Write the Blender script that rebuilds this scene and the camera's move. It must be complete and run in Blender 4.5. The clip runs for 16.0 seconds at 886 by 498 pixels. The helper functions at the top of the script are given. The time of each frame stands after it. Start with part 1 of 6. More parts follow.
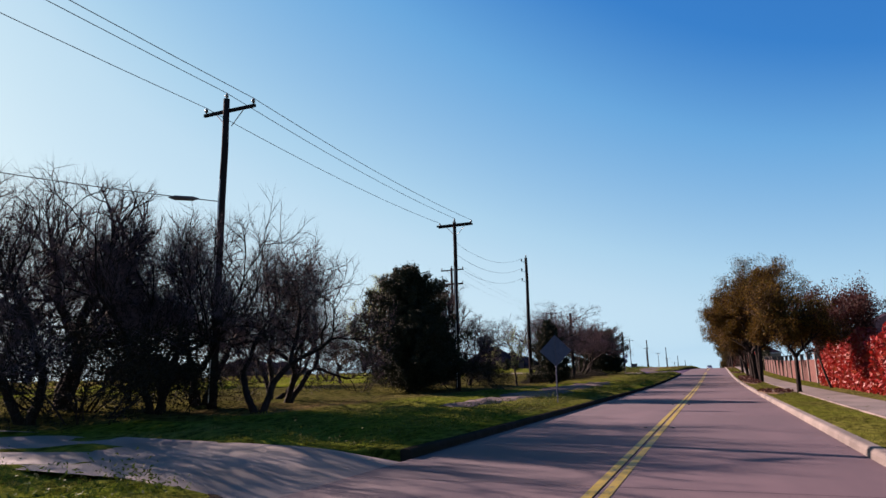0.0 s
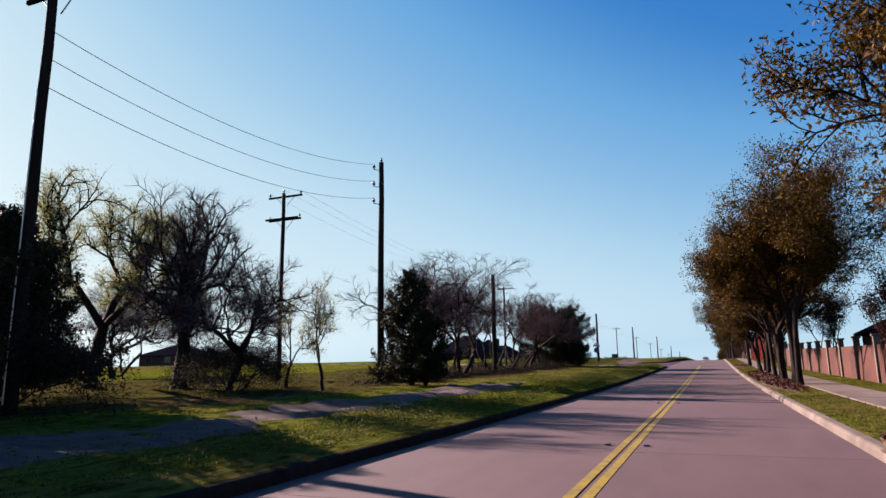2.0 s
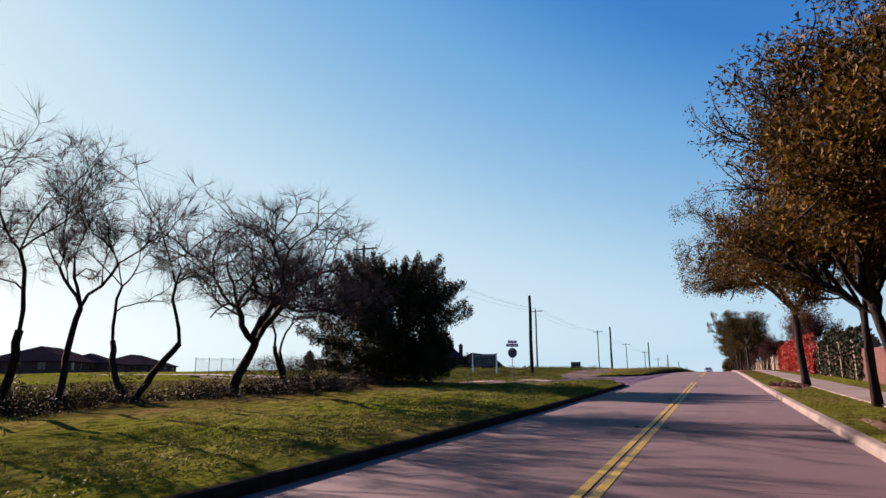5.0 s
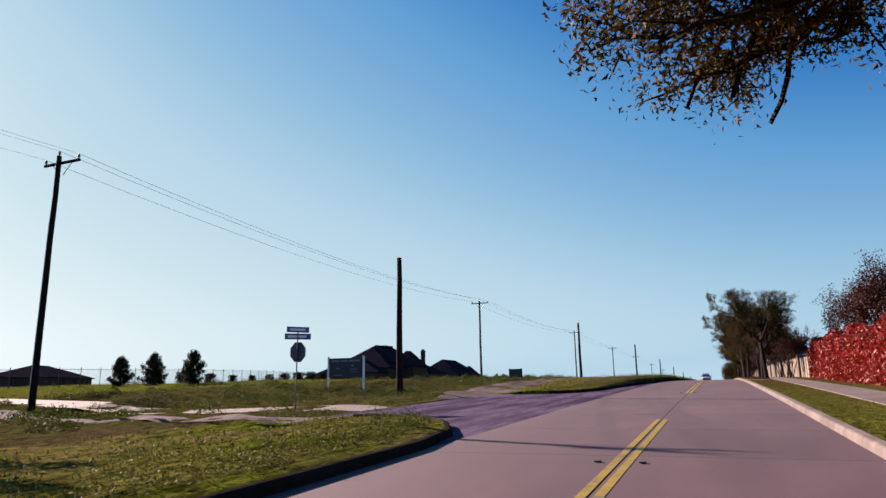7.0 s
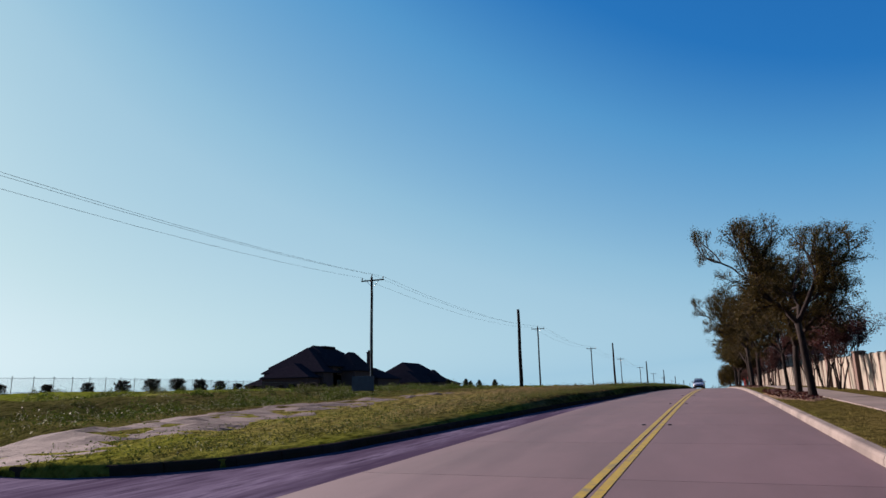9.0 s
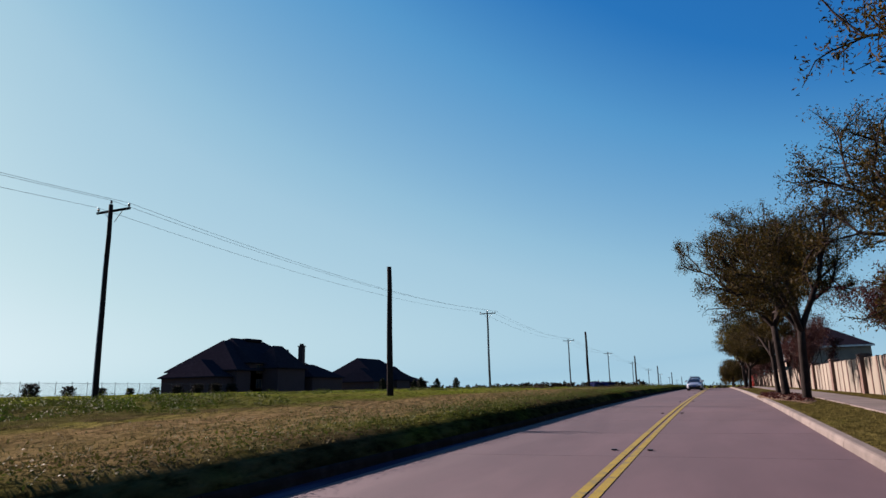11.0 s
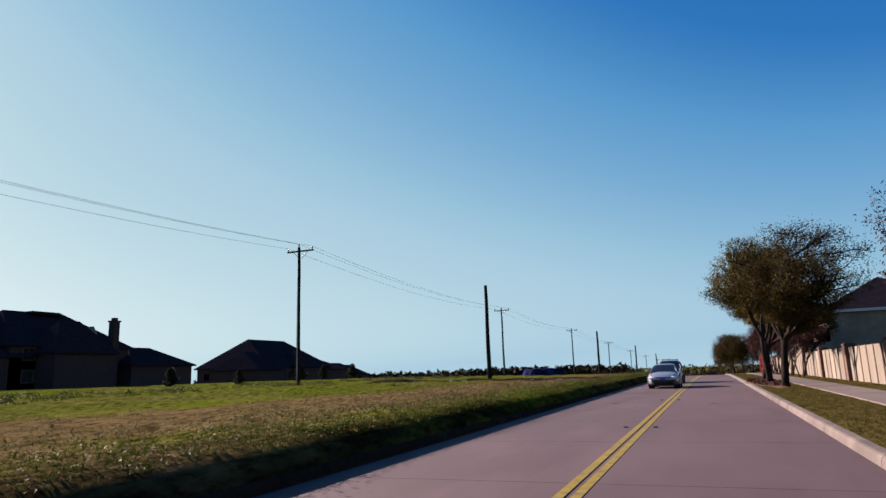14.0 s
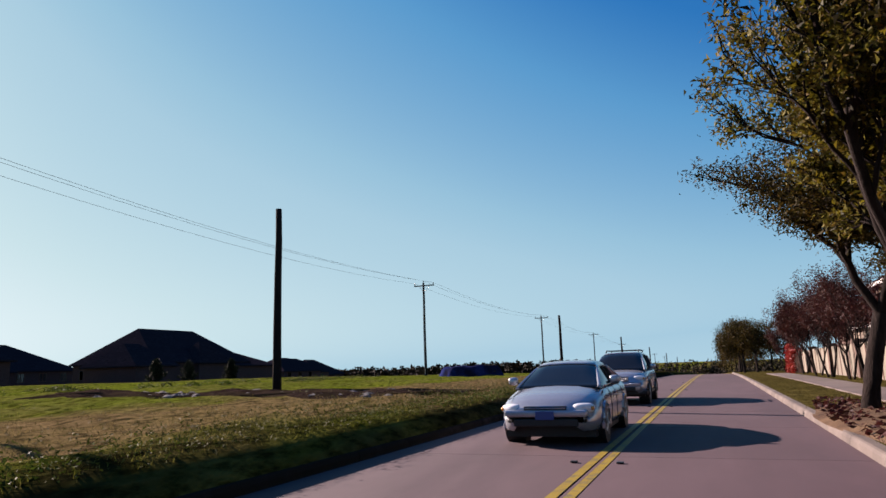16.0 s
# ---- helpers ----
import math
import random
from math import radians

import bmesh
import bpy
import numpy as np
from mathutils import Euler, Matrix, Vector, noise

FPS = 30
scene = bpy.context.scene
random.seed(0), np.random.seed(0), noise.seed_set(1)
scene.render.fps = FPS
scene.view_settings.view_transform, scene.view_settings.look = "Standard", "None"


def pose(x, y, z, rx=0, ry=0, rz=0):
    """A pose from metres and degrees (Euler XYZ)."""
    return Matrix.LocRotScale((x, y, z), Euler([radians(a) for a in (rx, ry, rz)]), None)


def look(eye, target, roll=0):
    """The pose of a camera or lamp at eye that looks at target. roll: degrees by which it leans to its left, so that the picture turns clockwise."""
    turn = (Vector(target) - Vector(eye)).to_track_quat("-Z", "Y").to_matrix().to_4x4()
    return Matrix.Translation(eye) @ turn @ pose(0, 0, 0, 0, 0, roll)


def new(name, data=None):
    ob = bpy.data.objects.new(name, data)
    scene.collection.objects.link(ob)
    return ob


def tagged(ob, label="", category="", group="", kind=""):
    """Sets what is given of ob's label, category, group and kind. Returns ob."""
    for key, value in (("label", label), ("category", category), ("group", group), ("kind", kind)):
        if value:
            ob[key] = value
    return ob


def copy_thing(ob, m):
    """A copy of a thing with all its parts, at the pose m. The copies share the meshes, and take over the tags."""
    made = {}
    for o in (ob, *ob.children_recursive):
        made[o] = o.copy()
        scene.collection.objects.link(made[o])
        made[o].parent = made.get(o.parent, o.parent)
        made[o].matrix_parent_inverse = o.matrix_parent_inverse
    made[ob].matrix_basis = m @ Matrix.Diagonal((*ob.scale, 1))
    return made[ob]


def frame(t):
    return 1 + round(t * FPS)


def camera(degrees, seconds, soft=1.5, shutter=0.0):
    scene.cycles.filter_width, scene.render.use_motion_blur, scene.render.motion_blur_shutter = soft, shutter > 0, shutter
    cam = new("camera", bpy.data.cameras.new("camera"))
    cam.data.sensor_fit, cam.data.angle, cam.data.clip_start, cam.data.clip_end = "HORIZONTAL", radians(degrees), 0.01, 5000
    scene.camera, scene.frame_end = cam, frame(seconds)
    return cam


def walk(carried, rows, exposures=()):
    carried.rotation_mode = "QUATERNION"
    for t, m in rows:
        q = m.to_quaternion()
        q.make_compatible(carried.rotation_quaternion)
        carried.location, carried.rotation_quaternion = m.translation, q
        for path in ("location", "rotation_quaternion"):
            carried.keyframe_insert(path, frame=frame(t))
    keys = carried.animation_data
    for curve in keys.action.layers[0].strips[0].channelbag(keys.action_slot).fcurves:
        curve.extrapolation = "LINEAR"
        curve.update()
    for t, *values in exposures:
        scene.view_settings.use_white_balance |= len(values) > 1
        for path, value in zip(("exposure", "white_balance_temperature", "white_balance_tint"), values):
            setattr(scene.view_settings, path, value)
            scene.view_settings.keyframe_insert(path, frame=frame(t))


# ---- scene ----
cam = camera(68.14, 16.0)
PATH = [
    (0.0, 0.555, 2.325, 2.534, 101.51, 1.12, 22.48),
    (0.5, 0.513, 9.777, 2.608, 101.31, 0.91, 22.48),
    (1.0, 0.473, 17.237, 2.679, 101.04, 0.74, 22.53),
    (1.5, 0.436, 24.698, 2.747, 100.81, 0.70, 22.38),
    (2.0, 0.400, 32.118, 2.816, 100.70, 0.76, 22.27),
    (2.5, 0.362, 39.493, 2.888, 100.66, 0.86, 22.30),
    (3.0, 0.318, 46.824, 2.968, 100.77, 0.81, 22.52),
    (3.5, 0.268, 54.170, 3.058, 100.94, 0.58, 22.74),
    (4.0, 0.215, 61.534, 3.157, 101.03, 0.37, 22.79),
    (4.5, 0.167, 68.902, 3.276, 101.27, 0.32, 22.57),
    (5.0, 0.124, 76.271, 3.415, 101.50, 0.37, 22.48),
    (5.5, 0.087, 83.639, 3.574, 101.67, 0.48, 22.47),
    (6.0, 0.055, 91.008, 3.750, 101.82, 0.63, 22.50),
    (6.5, 0.029, 98.377, 3.943, 102.00, 0.80, 22.49),
    (7.0, 0.011, 105.750, 4.149, 102.16, 0.94, 22.38),
    (7.5, 0.002, 113.129, 4.364, 102.26, 1.08, 22.28),
    (8.0, -0.000, 120.509, 4.583, 102.27, 1.12, 22.23),
    (8.5, 0.007, 127.882, 4.802, 102.34, 1.11, 22.11),
    (9.0, 0.022, 135.243, 5.017, 102.44, 1.10, 22.00),
    (9.5, 0.042, 142.587, 5.226, 102.48, 1.12, 21.97),
    (10.0, 0.063, 149.925, 5.425, 102.38, 1.17, 22.00),
    (10.5, 0.085, 157.269, 5.611, 102.26, 1.24, 22.05),
    (11.0, 0.110, 164.633, 5.781, 102.14, 1.31, 22.08),
    (11.5, 0.138, 172.031, 5.932, 101.98, 1.35, 22.02),
    (12.0, 0.173, 179.475, 6.062, 101.79, 1.38, 21.85),
    (12.5, 0.216, 186.963, 6.164, 101.47, 1.50, 21.72),
    (13.0, 0.265, 194.492, 6.241, 101.20, 1.63, 21.62),
    (13.5, 0.317, 202.049, 6.294, 100.95, 1.79, 21.60),
    (14.0, 0.369, 209.619, 6.330, 100.77, 1.92, 21.67),
    (14.5, 0.419, 217.185, 6.355, 100.69, 1.99, 21.71),
    (15.0, 0.469, 224.730, 6.373, 100.60, 1.99, 21.77),
    (15.5, 0.516, 232.262, 6.386, 100.49, 1.95, 21.81),
    (16.0, 0.562, 239.787, 6.396, 100.34, 1.89, 21.85),
]
walk(cam, [(t, pose(*p)) for t, *p in PATH], [(0.0, 1.9, 7500, 36), (4.2, 1.95, 7800, 37), (6.4, 1.95, 7900, 39), (7.0, 1.77, 7500, 34), (7.6, 1.55, 6850, 26), (11.5, 1.55, 6950, 27), (12.5, 1.65, 7300, 31), (13.5, 1.63, 7300, 31), (14.5, 1.59, 7050, 28), (16.0, 1.62, 7150, 29)])

# ---- light ----
SUN_AZ, SUN_EL = radians(72.0), radians(23.0)  # turned left of the road's heading, above the horizon
SUN_DIR = Vector((-math.sin(SUN_AZ) * math.cos(SUN_EL), math.cos(SUN_AZ) * math.cos(SUN_EL), math.sin(SUN_EL)))
world = bpy.data.worlds.new("world")
scene.world = world
world.use_nodes = True
wn = world.node_tree.nodes
sky = wn.new("ShaderNodeTexSky")
sky.sky_type, sky.sun_disc = "NISHITA", False
sky.sun_elevation, sky.sun_rotation = SUN_EL, -SUN_AZ
sky.air_density, sky.dust_density, sky.ozone_density = 1.5, 0.3, 4.0
# the clear winter sky: deep blue away from the sun, paling with the sky's own brightness
bright = wn.new("ShaderNodeSeparateColor")
world.node_tree.links.new(sky.outputs[0], bright.inputs[0])
level = wn.new("ShaderNodeMapRange")
level.inputs["From Max"].default_value = 20.0
world.node_tree.links.new(bright.outputs["Green"], level.inputs["Value"])
blue = wn.new("ShaderNodeValToRGB")
SKY = [(0.075, (0.002, 0.09, 0.30)), (0.114, (0.006, 0.137, 0.377)), (0.1415, (0.05, 0.245, 0.458)), (0.215, (0.18, 0.405, 0.53)), (0.252, (0.235, 0.455, 0.555)), (0.42, (0.36, 0.575, 0.615)), (1.0, (0.85, 0.97, 0.95))]
while len(blue.color_ramp.elements) < len(SKY):
    blue.color_ramp.elements.new(0.5)
for stop, (at, colour) in zip(blue.color_ramp.elements, SKY):
    stop.position, stop.color = at, (*colour, 1)
way = wn.new("ShaderNodeNewGeometry")
up_part = wn.new("ShaderNodeSeparateXYZ")
world.node_tree.links.new(way.outputs["Position"], up_part.inputs[0])
low_haze = wn.new("ShaderNodeMapRange")
low_haze.inputs["From Max"].default_value, low_haze.inputs["To Min"].default_value, low_haze.inputs["To Max"].default_value = 0.33, 0.275, 0.02
world.node_tree.links.new(up_part.outputs["Z"], low_haze.inputs["Value"])
paler = wn.new("ShaderNodeMath")
paler.operation = "MAXIMUM"
world.node_tree.links.new(level.outputs[0], paler.inputs[0])
world.node_tree.links.new(low_haze.outputs[0], paler.inputs[1])
world.node_tree.links.new(paler.outputs[0], blue.inputs[0])
world.node_tree.links.new(blue.outputs[0], wn["Background"].inputs[0])
wn["Background"].inputs[1].default_value = 0.45
sun = new("sun", bpy.data.lights.new("sun", "SUN"))
sun.data.energy, sun.data.angle, sun.data.color = 5.0, radians(0.5), (1.0, 0.93, 0.84)
sun.matrix_world = look(SUN_DIR * 200, (0, 0, 0))

# ---- materials ----


def ramp(nt, stops):
    n = nt.nodes.new("ShaderNodeValToRGB")
    el = n.color_ramp.elements
    while len(el) < len(stops):
        el.new(0.5)
    for e, (p, c) in zip(el, stops):
        e.position, e.color = p, (*c, 1)
    return n


def material(name, cols, scale=2.0, rough=0.85, big=None, big_scale=0.15, bump=0.3, bump_scale=None, metal=0.0,
             space="Object", spec=0.3, stretch=None, island=None, leaf=0.0, vary=0.0, bump_dist=0.02, patch=None, patch_scale=0.1, band=(), mottle=0.0):
    """cols: two or three colours mixed by fine noise; big: a second colour laid in by coarse noise; island: colour stops picked per island;
    leaf: how much light passes through; vary: brightness spread between objects."""
    m = bpy.data.materials.new(name)
    m.use_nodes = True
    nt = m.node_tree
    N, L = nt.nodes, nt.links
    p = N["Principled BSDF"]
    p.inputs["Roughness"].default_value, p.inputs["Metallic"].default_value = rough, metal
    p.inputs["Specular IOR Level"].default_value = spec
    if space == "World":
        src = N.new("ShaderNodeNewGeometry").outputs["Position"]
    else:
        src = N.new("ShaderNodeTexCoord").outputs["Object"]
    if stretch:
        mp = N.new("ShaderNodeMapping")
        mp.inputs["Scale"].default_value = stretch
        L.new(src, mp.inputs["Vector"])
        src = mp.outputs[0]

    def noise_tex(s, detail=6.0):
        n = N.new("ShaderNodeTexNoise")
        n.inputs["Scale"].default_value, n.inputs["Detail"].default_value, n.inputs["Roughness"].default_value = s, detail, 0.65
        L.new(src, n.inputs["Vector"])
        return n.outputs["Fac"]

    fine = noise_tex(scale)
    if island:
        g = N.new("ShaderNodeNewGeometry")
        r = ramp(nt, [(i / max(1, len(island) - 1), c) for i, c in enumerate(island)])
        L.new(g.outputs["Random Per Island"], r.inputs[0])
    else:
        r = ramp(nt, [(0.32 + 0.36 * i / max(1, len(cols) - 1), c) for i, c in enumerate(cols)])
        L.new(fine, r.inputs[0])
    colour = r.outputs[0]
    if big:
        mix = N.new("ShaderNodeMix")
        mix.data_type = "RGBA"
        rr = ramp(nt, [(0.42, (0, 0, 0)), (0.62, (1, 1, 1))])
        L.new(noise_tex(big_scale, 4.0), rr.inputs[0])
        L.new(rr.outputs[0], mix.inputs["Factor"])
        L.new(colour, mix.inputs[6])
        mix.inputs[7].default_value = (*big, 1)
        colour = mix.outputs[2]
    if patch:
        mix = N.new("ShaderNodeMix")
        mix.data_type = "RGBA"
        rr = ramp(nt, [(0.5, (0, 0, 0)), (0.68, (0.75, 0.75, 0.75))])
        L.new(noise_tex(patch_scale, 5.0), rr.inputs[0])
        L.new(rr.outputs[0], mix.inputs["Factor"])
        L.new(colour, mix.inputs[6])
        mix.inputs[7].default_value = (*patch, 1)
        colour = mix.outputs[2]
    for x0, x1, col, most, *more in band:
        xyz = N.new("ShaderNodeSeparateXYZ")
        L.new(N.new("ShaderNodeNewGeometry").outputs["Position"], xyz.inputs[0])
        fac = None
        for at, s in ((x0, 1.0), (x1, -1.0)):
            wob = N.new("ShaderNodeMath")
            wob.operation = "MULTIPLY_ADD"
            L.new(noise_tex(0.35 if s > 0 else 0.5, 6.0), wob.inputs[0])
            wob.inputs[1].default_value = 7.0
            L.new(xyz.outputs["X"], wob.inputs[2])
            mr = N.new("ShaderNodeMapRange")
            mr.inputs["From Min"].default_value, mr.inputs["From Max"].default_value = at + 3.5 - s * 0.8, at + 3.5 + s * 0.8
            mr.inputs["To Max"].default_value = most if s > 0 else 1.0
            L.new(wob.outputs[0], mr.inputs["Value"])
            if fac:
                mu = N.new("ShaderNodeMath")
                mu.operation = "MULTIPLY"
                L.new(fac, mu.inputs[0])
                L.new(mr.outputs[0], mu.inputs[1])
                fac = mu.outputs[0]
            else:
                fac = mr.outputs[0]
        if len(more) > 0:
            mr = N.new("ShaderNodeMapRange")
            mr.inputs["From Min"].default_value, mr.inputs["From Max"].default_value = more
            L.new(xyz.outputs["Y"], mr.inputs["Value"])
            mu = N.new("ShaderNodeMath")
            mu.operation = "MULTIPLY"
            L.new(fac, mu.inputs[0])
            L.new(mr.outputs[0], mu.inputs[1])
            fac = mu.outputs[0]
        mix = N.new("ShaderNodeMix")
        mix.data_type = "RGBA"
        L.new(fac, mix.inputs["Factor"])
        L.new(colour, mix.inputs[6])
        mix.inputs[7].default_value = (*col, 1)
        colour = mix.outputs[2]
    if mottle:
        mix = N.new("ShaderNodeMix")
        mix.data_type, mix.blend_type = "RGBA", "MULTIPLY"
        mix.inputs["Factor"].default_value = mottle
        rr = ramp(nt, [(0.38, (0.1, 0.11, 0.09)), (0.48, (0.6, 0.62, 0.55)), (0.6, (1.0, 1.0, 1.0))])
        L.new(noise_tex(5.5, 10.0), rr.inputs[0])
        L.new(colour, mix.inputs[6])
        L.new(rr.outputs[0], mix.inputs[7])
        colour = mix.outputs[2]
    if vary:
        info = N.new("ShaderNodeObjectInfo")
        mr = N.new("ShaderNodeMapRange")
        mr.inputs["To Min"].default_value, mr.inputs["To Max"].default_value = 1 - vary, 1 + vary
        L.new(info.outputs["Random"], mr.inputs["Value"])
        hs = N.new("ShaderNodeHueSaturation")
        L.new(mr.outputs[0], hs.inputs["Value"])
        L.new(colour, hs.inputs["Color"])
        colour = hs.outputs[0]
    L.new(colour, p.inputs["Base Color"])
    if bump:
        b = N.new("ShaderNodeBump")
        b.inputs["Strength"].default_value, b.inputs["Distance"].default_value = bump, bump_dist
        L.new(noise_tex(bump_scale or scale * 4, 8.0), b.inputs["Height"])
        L.new(b.outputs[0], p.inputs["Normal"])
    if leaf:
        t = N.new("ShaderNodeBsdfTranslucent")
        L.new(colour, t.inputs["Color"])
        mx = N.new("ShaderNodeMixShader")
        mx.inputs[0].default_value = leaf
        L.new(p.outputs[0], mx.inputs[1])
        L.new(t.outputs[0], mx.inputs[2])
        L.new(mx.outputs[0], N["Material Output"].inputs["Surface"])
    return m


# the near-black band at x -5.75 to -4.0 paints the verge face's shade
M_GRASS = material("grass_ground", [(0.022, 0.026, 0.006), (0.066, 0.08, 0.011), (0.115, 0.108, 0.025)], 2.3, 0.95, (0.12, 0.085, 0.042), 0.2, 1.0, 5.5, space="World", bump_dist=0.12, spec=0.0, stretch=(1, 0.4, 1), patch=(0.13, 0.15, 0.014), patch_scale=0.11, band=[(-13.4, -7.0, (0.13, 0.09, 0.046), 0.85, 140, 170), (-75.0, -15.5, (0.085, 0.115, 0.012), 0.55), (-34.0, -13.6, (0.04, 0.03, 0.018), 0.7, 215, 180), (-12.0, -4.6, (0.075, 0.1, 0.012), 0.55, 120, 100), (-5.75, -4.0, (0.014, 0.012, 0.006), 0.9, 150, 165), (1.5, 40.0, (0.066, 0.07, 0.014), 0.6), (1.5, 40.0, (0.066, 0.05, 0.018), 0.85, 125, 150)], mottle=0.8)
M_BLADE = material("grass_blades", [], 1.0, 0.7, (0.12, 0.09, 0.04), 0.2, bump=0, space="World", island=[(0.018, 0.026, 0.004), (0.065, 0.085, 0.009), (0.125, 0.145, 0.016), (0.14, 0.118, 0.036)], leaf=0.3, spec=0.05, stretch=(1, 0.4, 1), patch=(0.17, 0.185, 0.016), patch_scale=0.11, band=[(-13.4, -7.0, (0.15, 0.105, 0.05), 0.8, 140, 170), (-34.0, -13.6, (0.06, 0.045, 0.026), 0.6, 215, 180)], mottle=0.4)
M_WEED = material("weed_leaves", [], 1.0, 0.7, (0.051, 0.0516, 0.0122), 0.25, bump=0, space="World", island=[(0.0132, 0.0243, 0.003), (0.0408, 0.0729, 0.0084), (0.066, 0.108, 0.0108), (0.06, 0.0702, 0.0132)], leaf=0.16, spec=0.05, band=[(-13.4, -7.0, (0.102, 0.0803, 0.0367), 0.7, 140, 170)])
M_MOWN = material("mown_blades", [], 1.0, 0.7, (0.06, 0.05, 0.012), 0.5, bump=0, space="World", island=[(0.03, 0.036, 0.005), (0.07, 0.08, 0.011), (0.1, 0.1, 0.02), (0.055, 0.078, 0.009)], leaf=0.3, spec=0.05, band=[(1.0, 40.0, (0.065, 0.048, 0.017), 0.7, 125, 150)])
M_DIRT = material("dirt_gravel", [(0.0407, 0.0279, 0.0273), (0.0784, 0.0558, 0.054)], 2.5, 0.95, (0.0898, 0.065, 0.0621), 0.4, 0.8, 14.0, space="World", bump_dist=0.03, spec=0.1)
M_MULCH = material("mulch", [(0.0375, 0.021, 0.0135), (0.09, 0.0525, 0.0338)], 6.0, 0.95, (0.12, 0.075, 0.045), 0.8, 1.0, 25.0, space="World", spec=0.1)
M_SOIL = material("churned_soil", [(0.012, 0.008, 0.007), (0.04, 0.027, 0.021)], 3.5, 0.95, (0.026, 0.02, 0.012), 0.6, 1.0, 12.0, space="World", bump_dist=0.08, spec=0.0)
M_CONC = material("road_concrete", [(0.054, 0.0295, 0.0357), (0.0747, 0.0423, 0.0502)], 1.2, 0.85, (0.0527, 0.0295, 0.0365), 0.22, 0.3, 60.0, space="World", stretch=(1.0, 0.25, 1.0), vary=0.07, bump_dist=0.004, patch=(0.0812, 0.046, 0.0535), patch_scale=0.45, band=[(-0.2, 0.9, (0.0681, 0.0392, 0.0466), 0.35), (-4.6, -3.4, (0.0467, 0.0272, 0.0339), 0.4)])
M_APRON = material("worn_asphalt", [(0.0286, 0.021, 0.0368), (0.0975, 0.0788, 0.116), (0.052, 0.0385, 0.0648)], 1.7, 0.97, (0.039, 0.028, 0.0473), 0.35, 0.5, 40.0, space="World", stretch=(3.2, 0.35, 1.0), bump_dist=0.006, spec=0.0)
M_JOINT = material("joint_filler", [(0.0221, 0.0189, 0.0189), (0.0378, 0.0346, 0.0315)], 4.0, 0.9, space="World")
M_KERB = material("kerb_concrete", [(0.0982, 0.077, 0.068), (0.137, 0.109, 0.0952)], 3.0, 0.85, (0.0718, 0.0558, 0.0499), 0.6, 0.35, 40.0, space="World", vary=0.06, bump_dist=0.006)
# left kerb: same concrete, its shade from the sun painted in as near-black
M_KERB_SHADED = material("shaded_kerb_concrete", [(0.012, 0.0102, 0.0096), (0.03, 0.024, 0.0228)], 3.0, 0.95, (0.018, 0.0156, 0.012), 0.7, 0.5, 40.0, space="World", vary=0.08, bump_dist=0.008, spec=0.0)
M_WALK = material("sidewalk_concrete", [(0.103, 0.079, 0.0719), (0.14, 0.108, 0.0963)], 2.0, 0.85, (0.0808, 0.0611, 0.0539), 0.5, 0.3, 40.0, space="World", vary=0.06, bump_dist=0.005)
M_YELLOW = material("yellow_paint", [(0.0866, 0.0724, 0.0363), (0.201, 0.134, 0.00454), (0.24, 0.162, 0.00545)], 5.0, 0.6, bump=0.2, bump_scale=60.0, space="World", bump_dist=0.003)
M_POLE = material("weathered_pole_wood", [(0.008, 0.006, 0.006), (0.024, 0.018, 0.017)], 3.0, 0.95, (0.016, 0.012, 0.012), 0.6, 0.6, 12.0, stretch=(6, 6, 0.6), spec=0.03)
M_WIRE = material("wire", [(0.05, 0.05, 0.055), (0.10, 0.10, 0.105)], 3.0, 0.5, metal=0.4, bump=0)
M_INSUL = material("insulator", [(0.07, 0.05, 0.045), (0.12, 0.09, 0.08)], 5.0, 0.3, bump=0)
M_STEEL = material("galvanised_steel", [(0.32, 0.33, 0.34), (0.46, 0.47, 0.48)], 6.0, 0.45, metal=0.7, bump=0.1)
M_BARK = material("bark", [(0.0072, 0.0048, 0.0042), (0.024, 0.0168, 0.015)], 5.0, 0.95, bump=0.9, bump_scale=14.0, stretch=(2, 2, 0.5), spec=0.1, bump_dist=0.03)
M_TWIG = material("fine_twigs", [(0.0595, 0.0374, 0.0442), (0.111, 0.0714, 0.0765)], 3.0, 0.9, bump=0, spec=0.05)
M_BARK2 = material("pale_bark", [(0.10, 0.08, 0.065), (0.20, 0.165, 0.14)], 5.0, 0.95, bump=0.9, bump_scale=14.0, stretch=(2, 2, 0.5), spec=0.1, bump_dist=0.03)
M_LEAF_AUT = material("autumn_leaves", [], 1.0, 0.6, bump=0, island=[(0.00905, 0.00711, 0.00287), (0.0323, 0.0207, 0.0043), (0.109, 0.0581, 0.00645), (0.0549, 0.022, 0.00573), (0.0194, 0.0142, 0.00358), (0.129, 0.0804, 0.0086)], leaf=0.2, spec=0.05)
M_LEAF_OLV = material("olive_leaves", [], 1.0, 0.55, bump=0, island=[(0.008, 0.00713, 0.00225), (0.0208, 0.0158, 0.0045), (0.072, 0.0436, 0.0075), (0.016, 0.0136, 0.00375), (0.048, 0.0396, 0.00675)], leaf=0.25, spec=0.05)
M_LEAF_LIME = material("yellowing_leaves", [], 1.0, 0.6, bump=0, island=[(0.016, 0.014, 0.004), (0.06, 0.055, 0.008), (0.15, 0.125, 0.012), (0.09, 0.055, 0.009), (0.03, 0.026, 0.006)], leaf=0.35, spec=0.15)
M_LEAF_YEL = material("pale_green_leaves", [], 1.0, 0.6, bump=0, island=[(0.11, 0.14, 0.05), (0.17, 0.19, 0.075), (0.14, 0.14, 0.06)], leaf=0.5, spec=0.05)
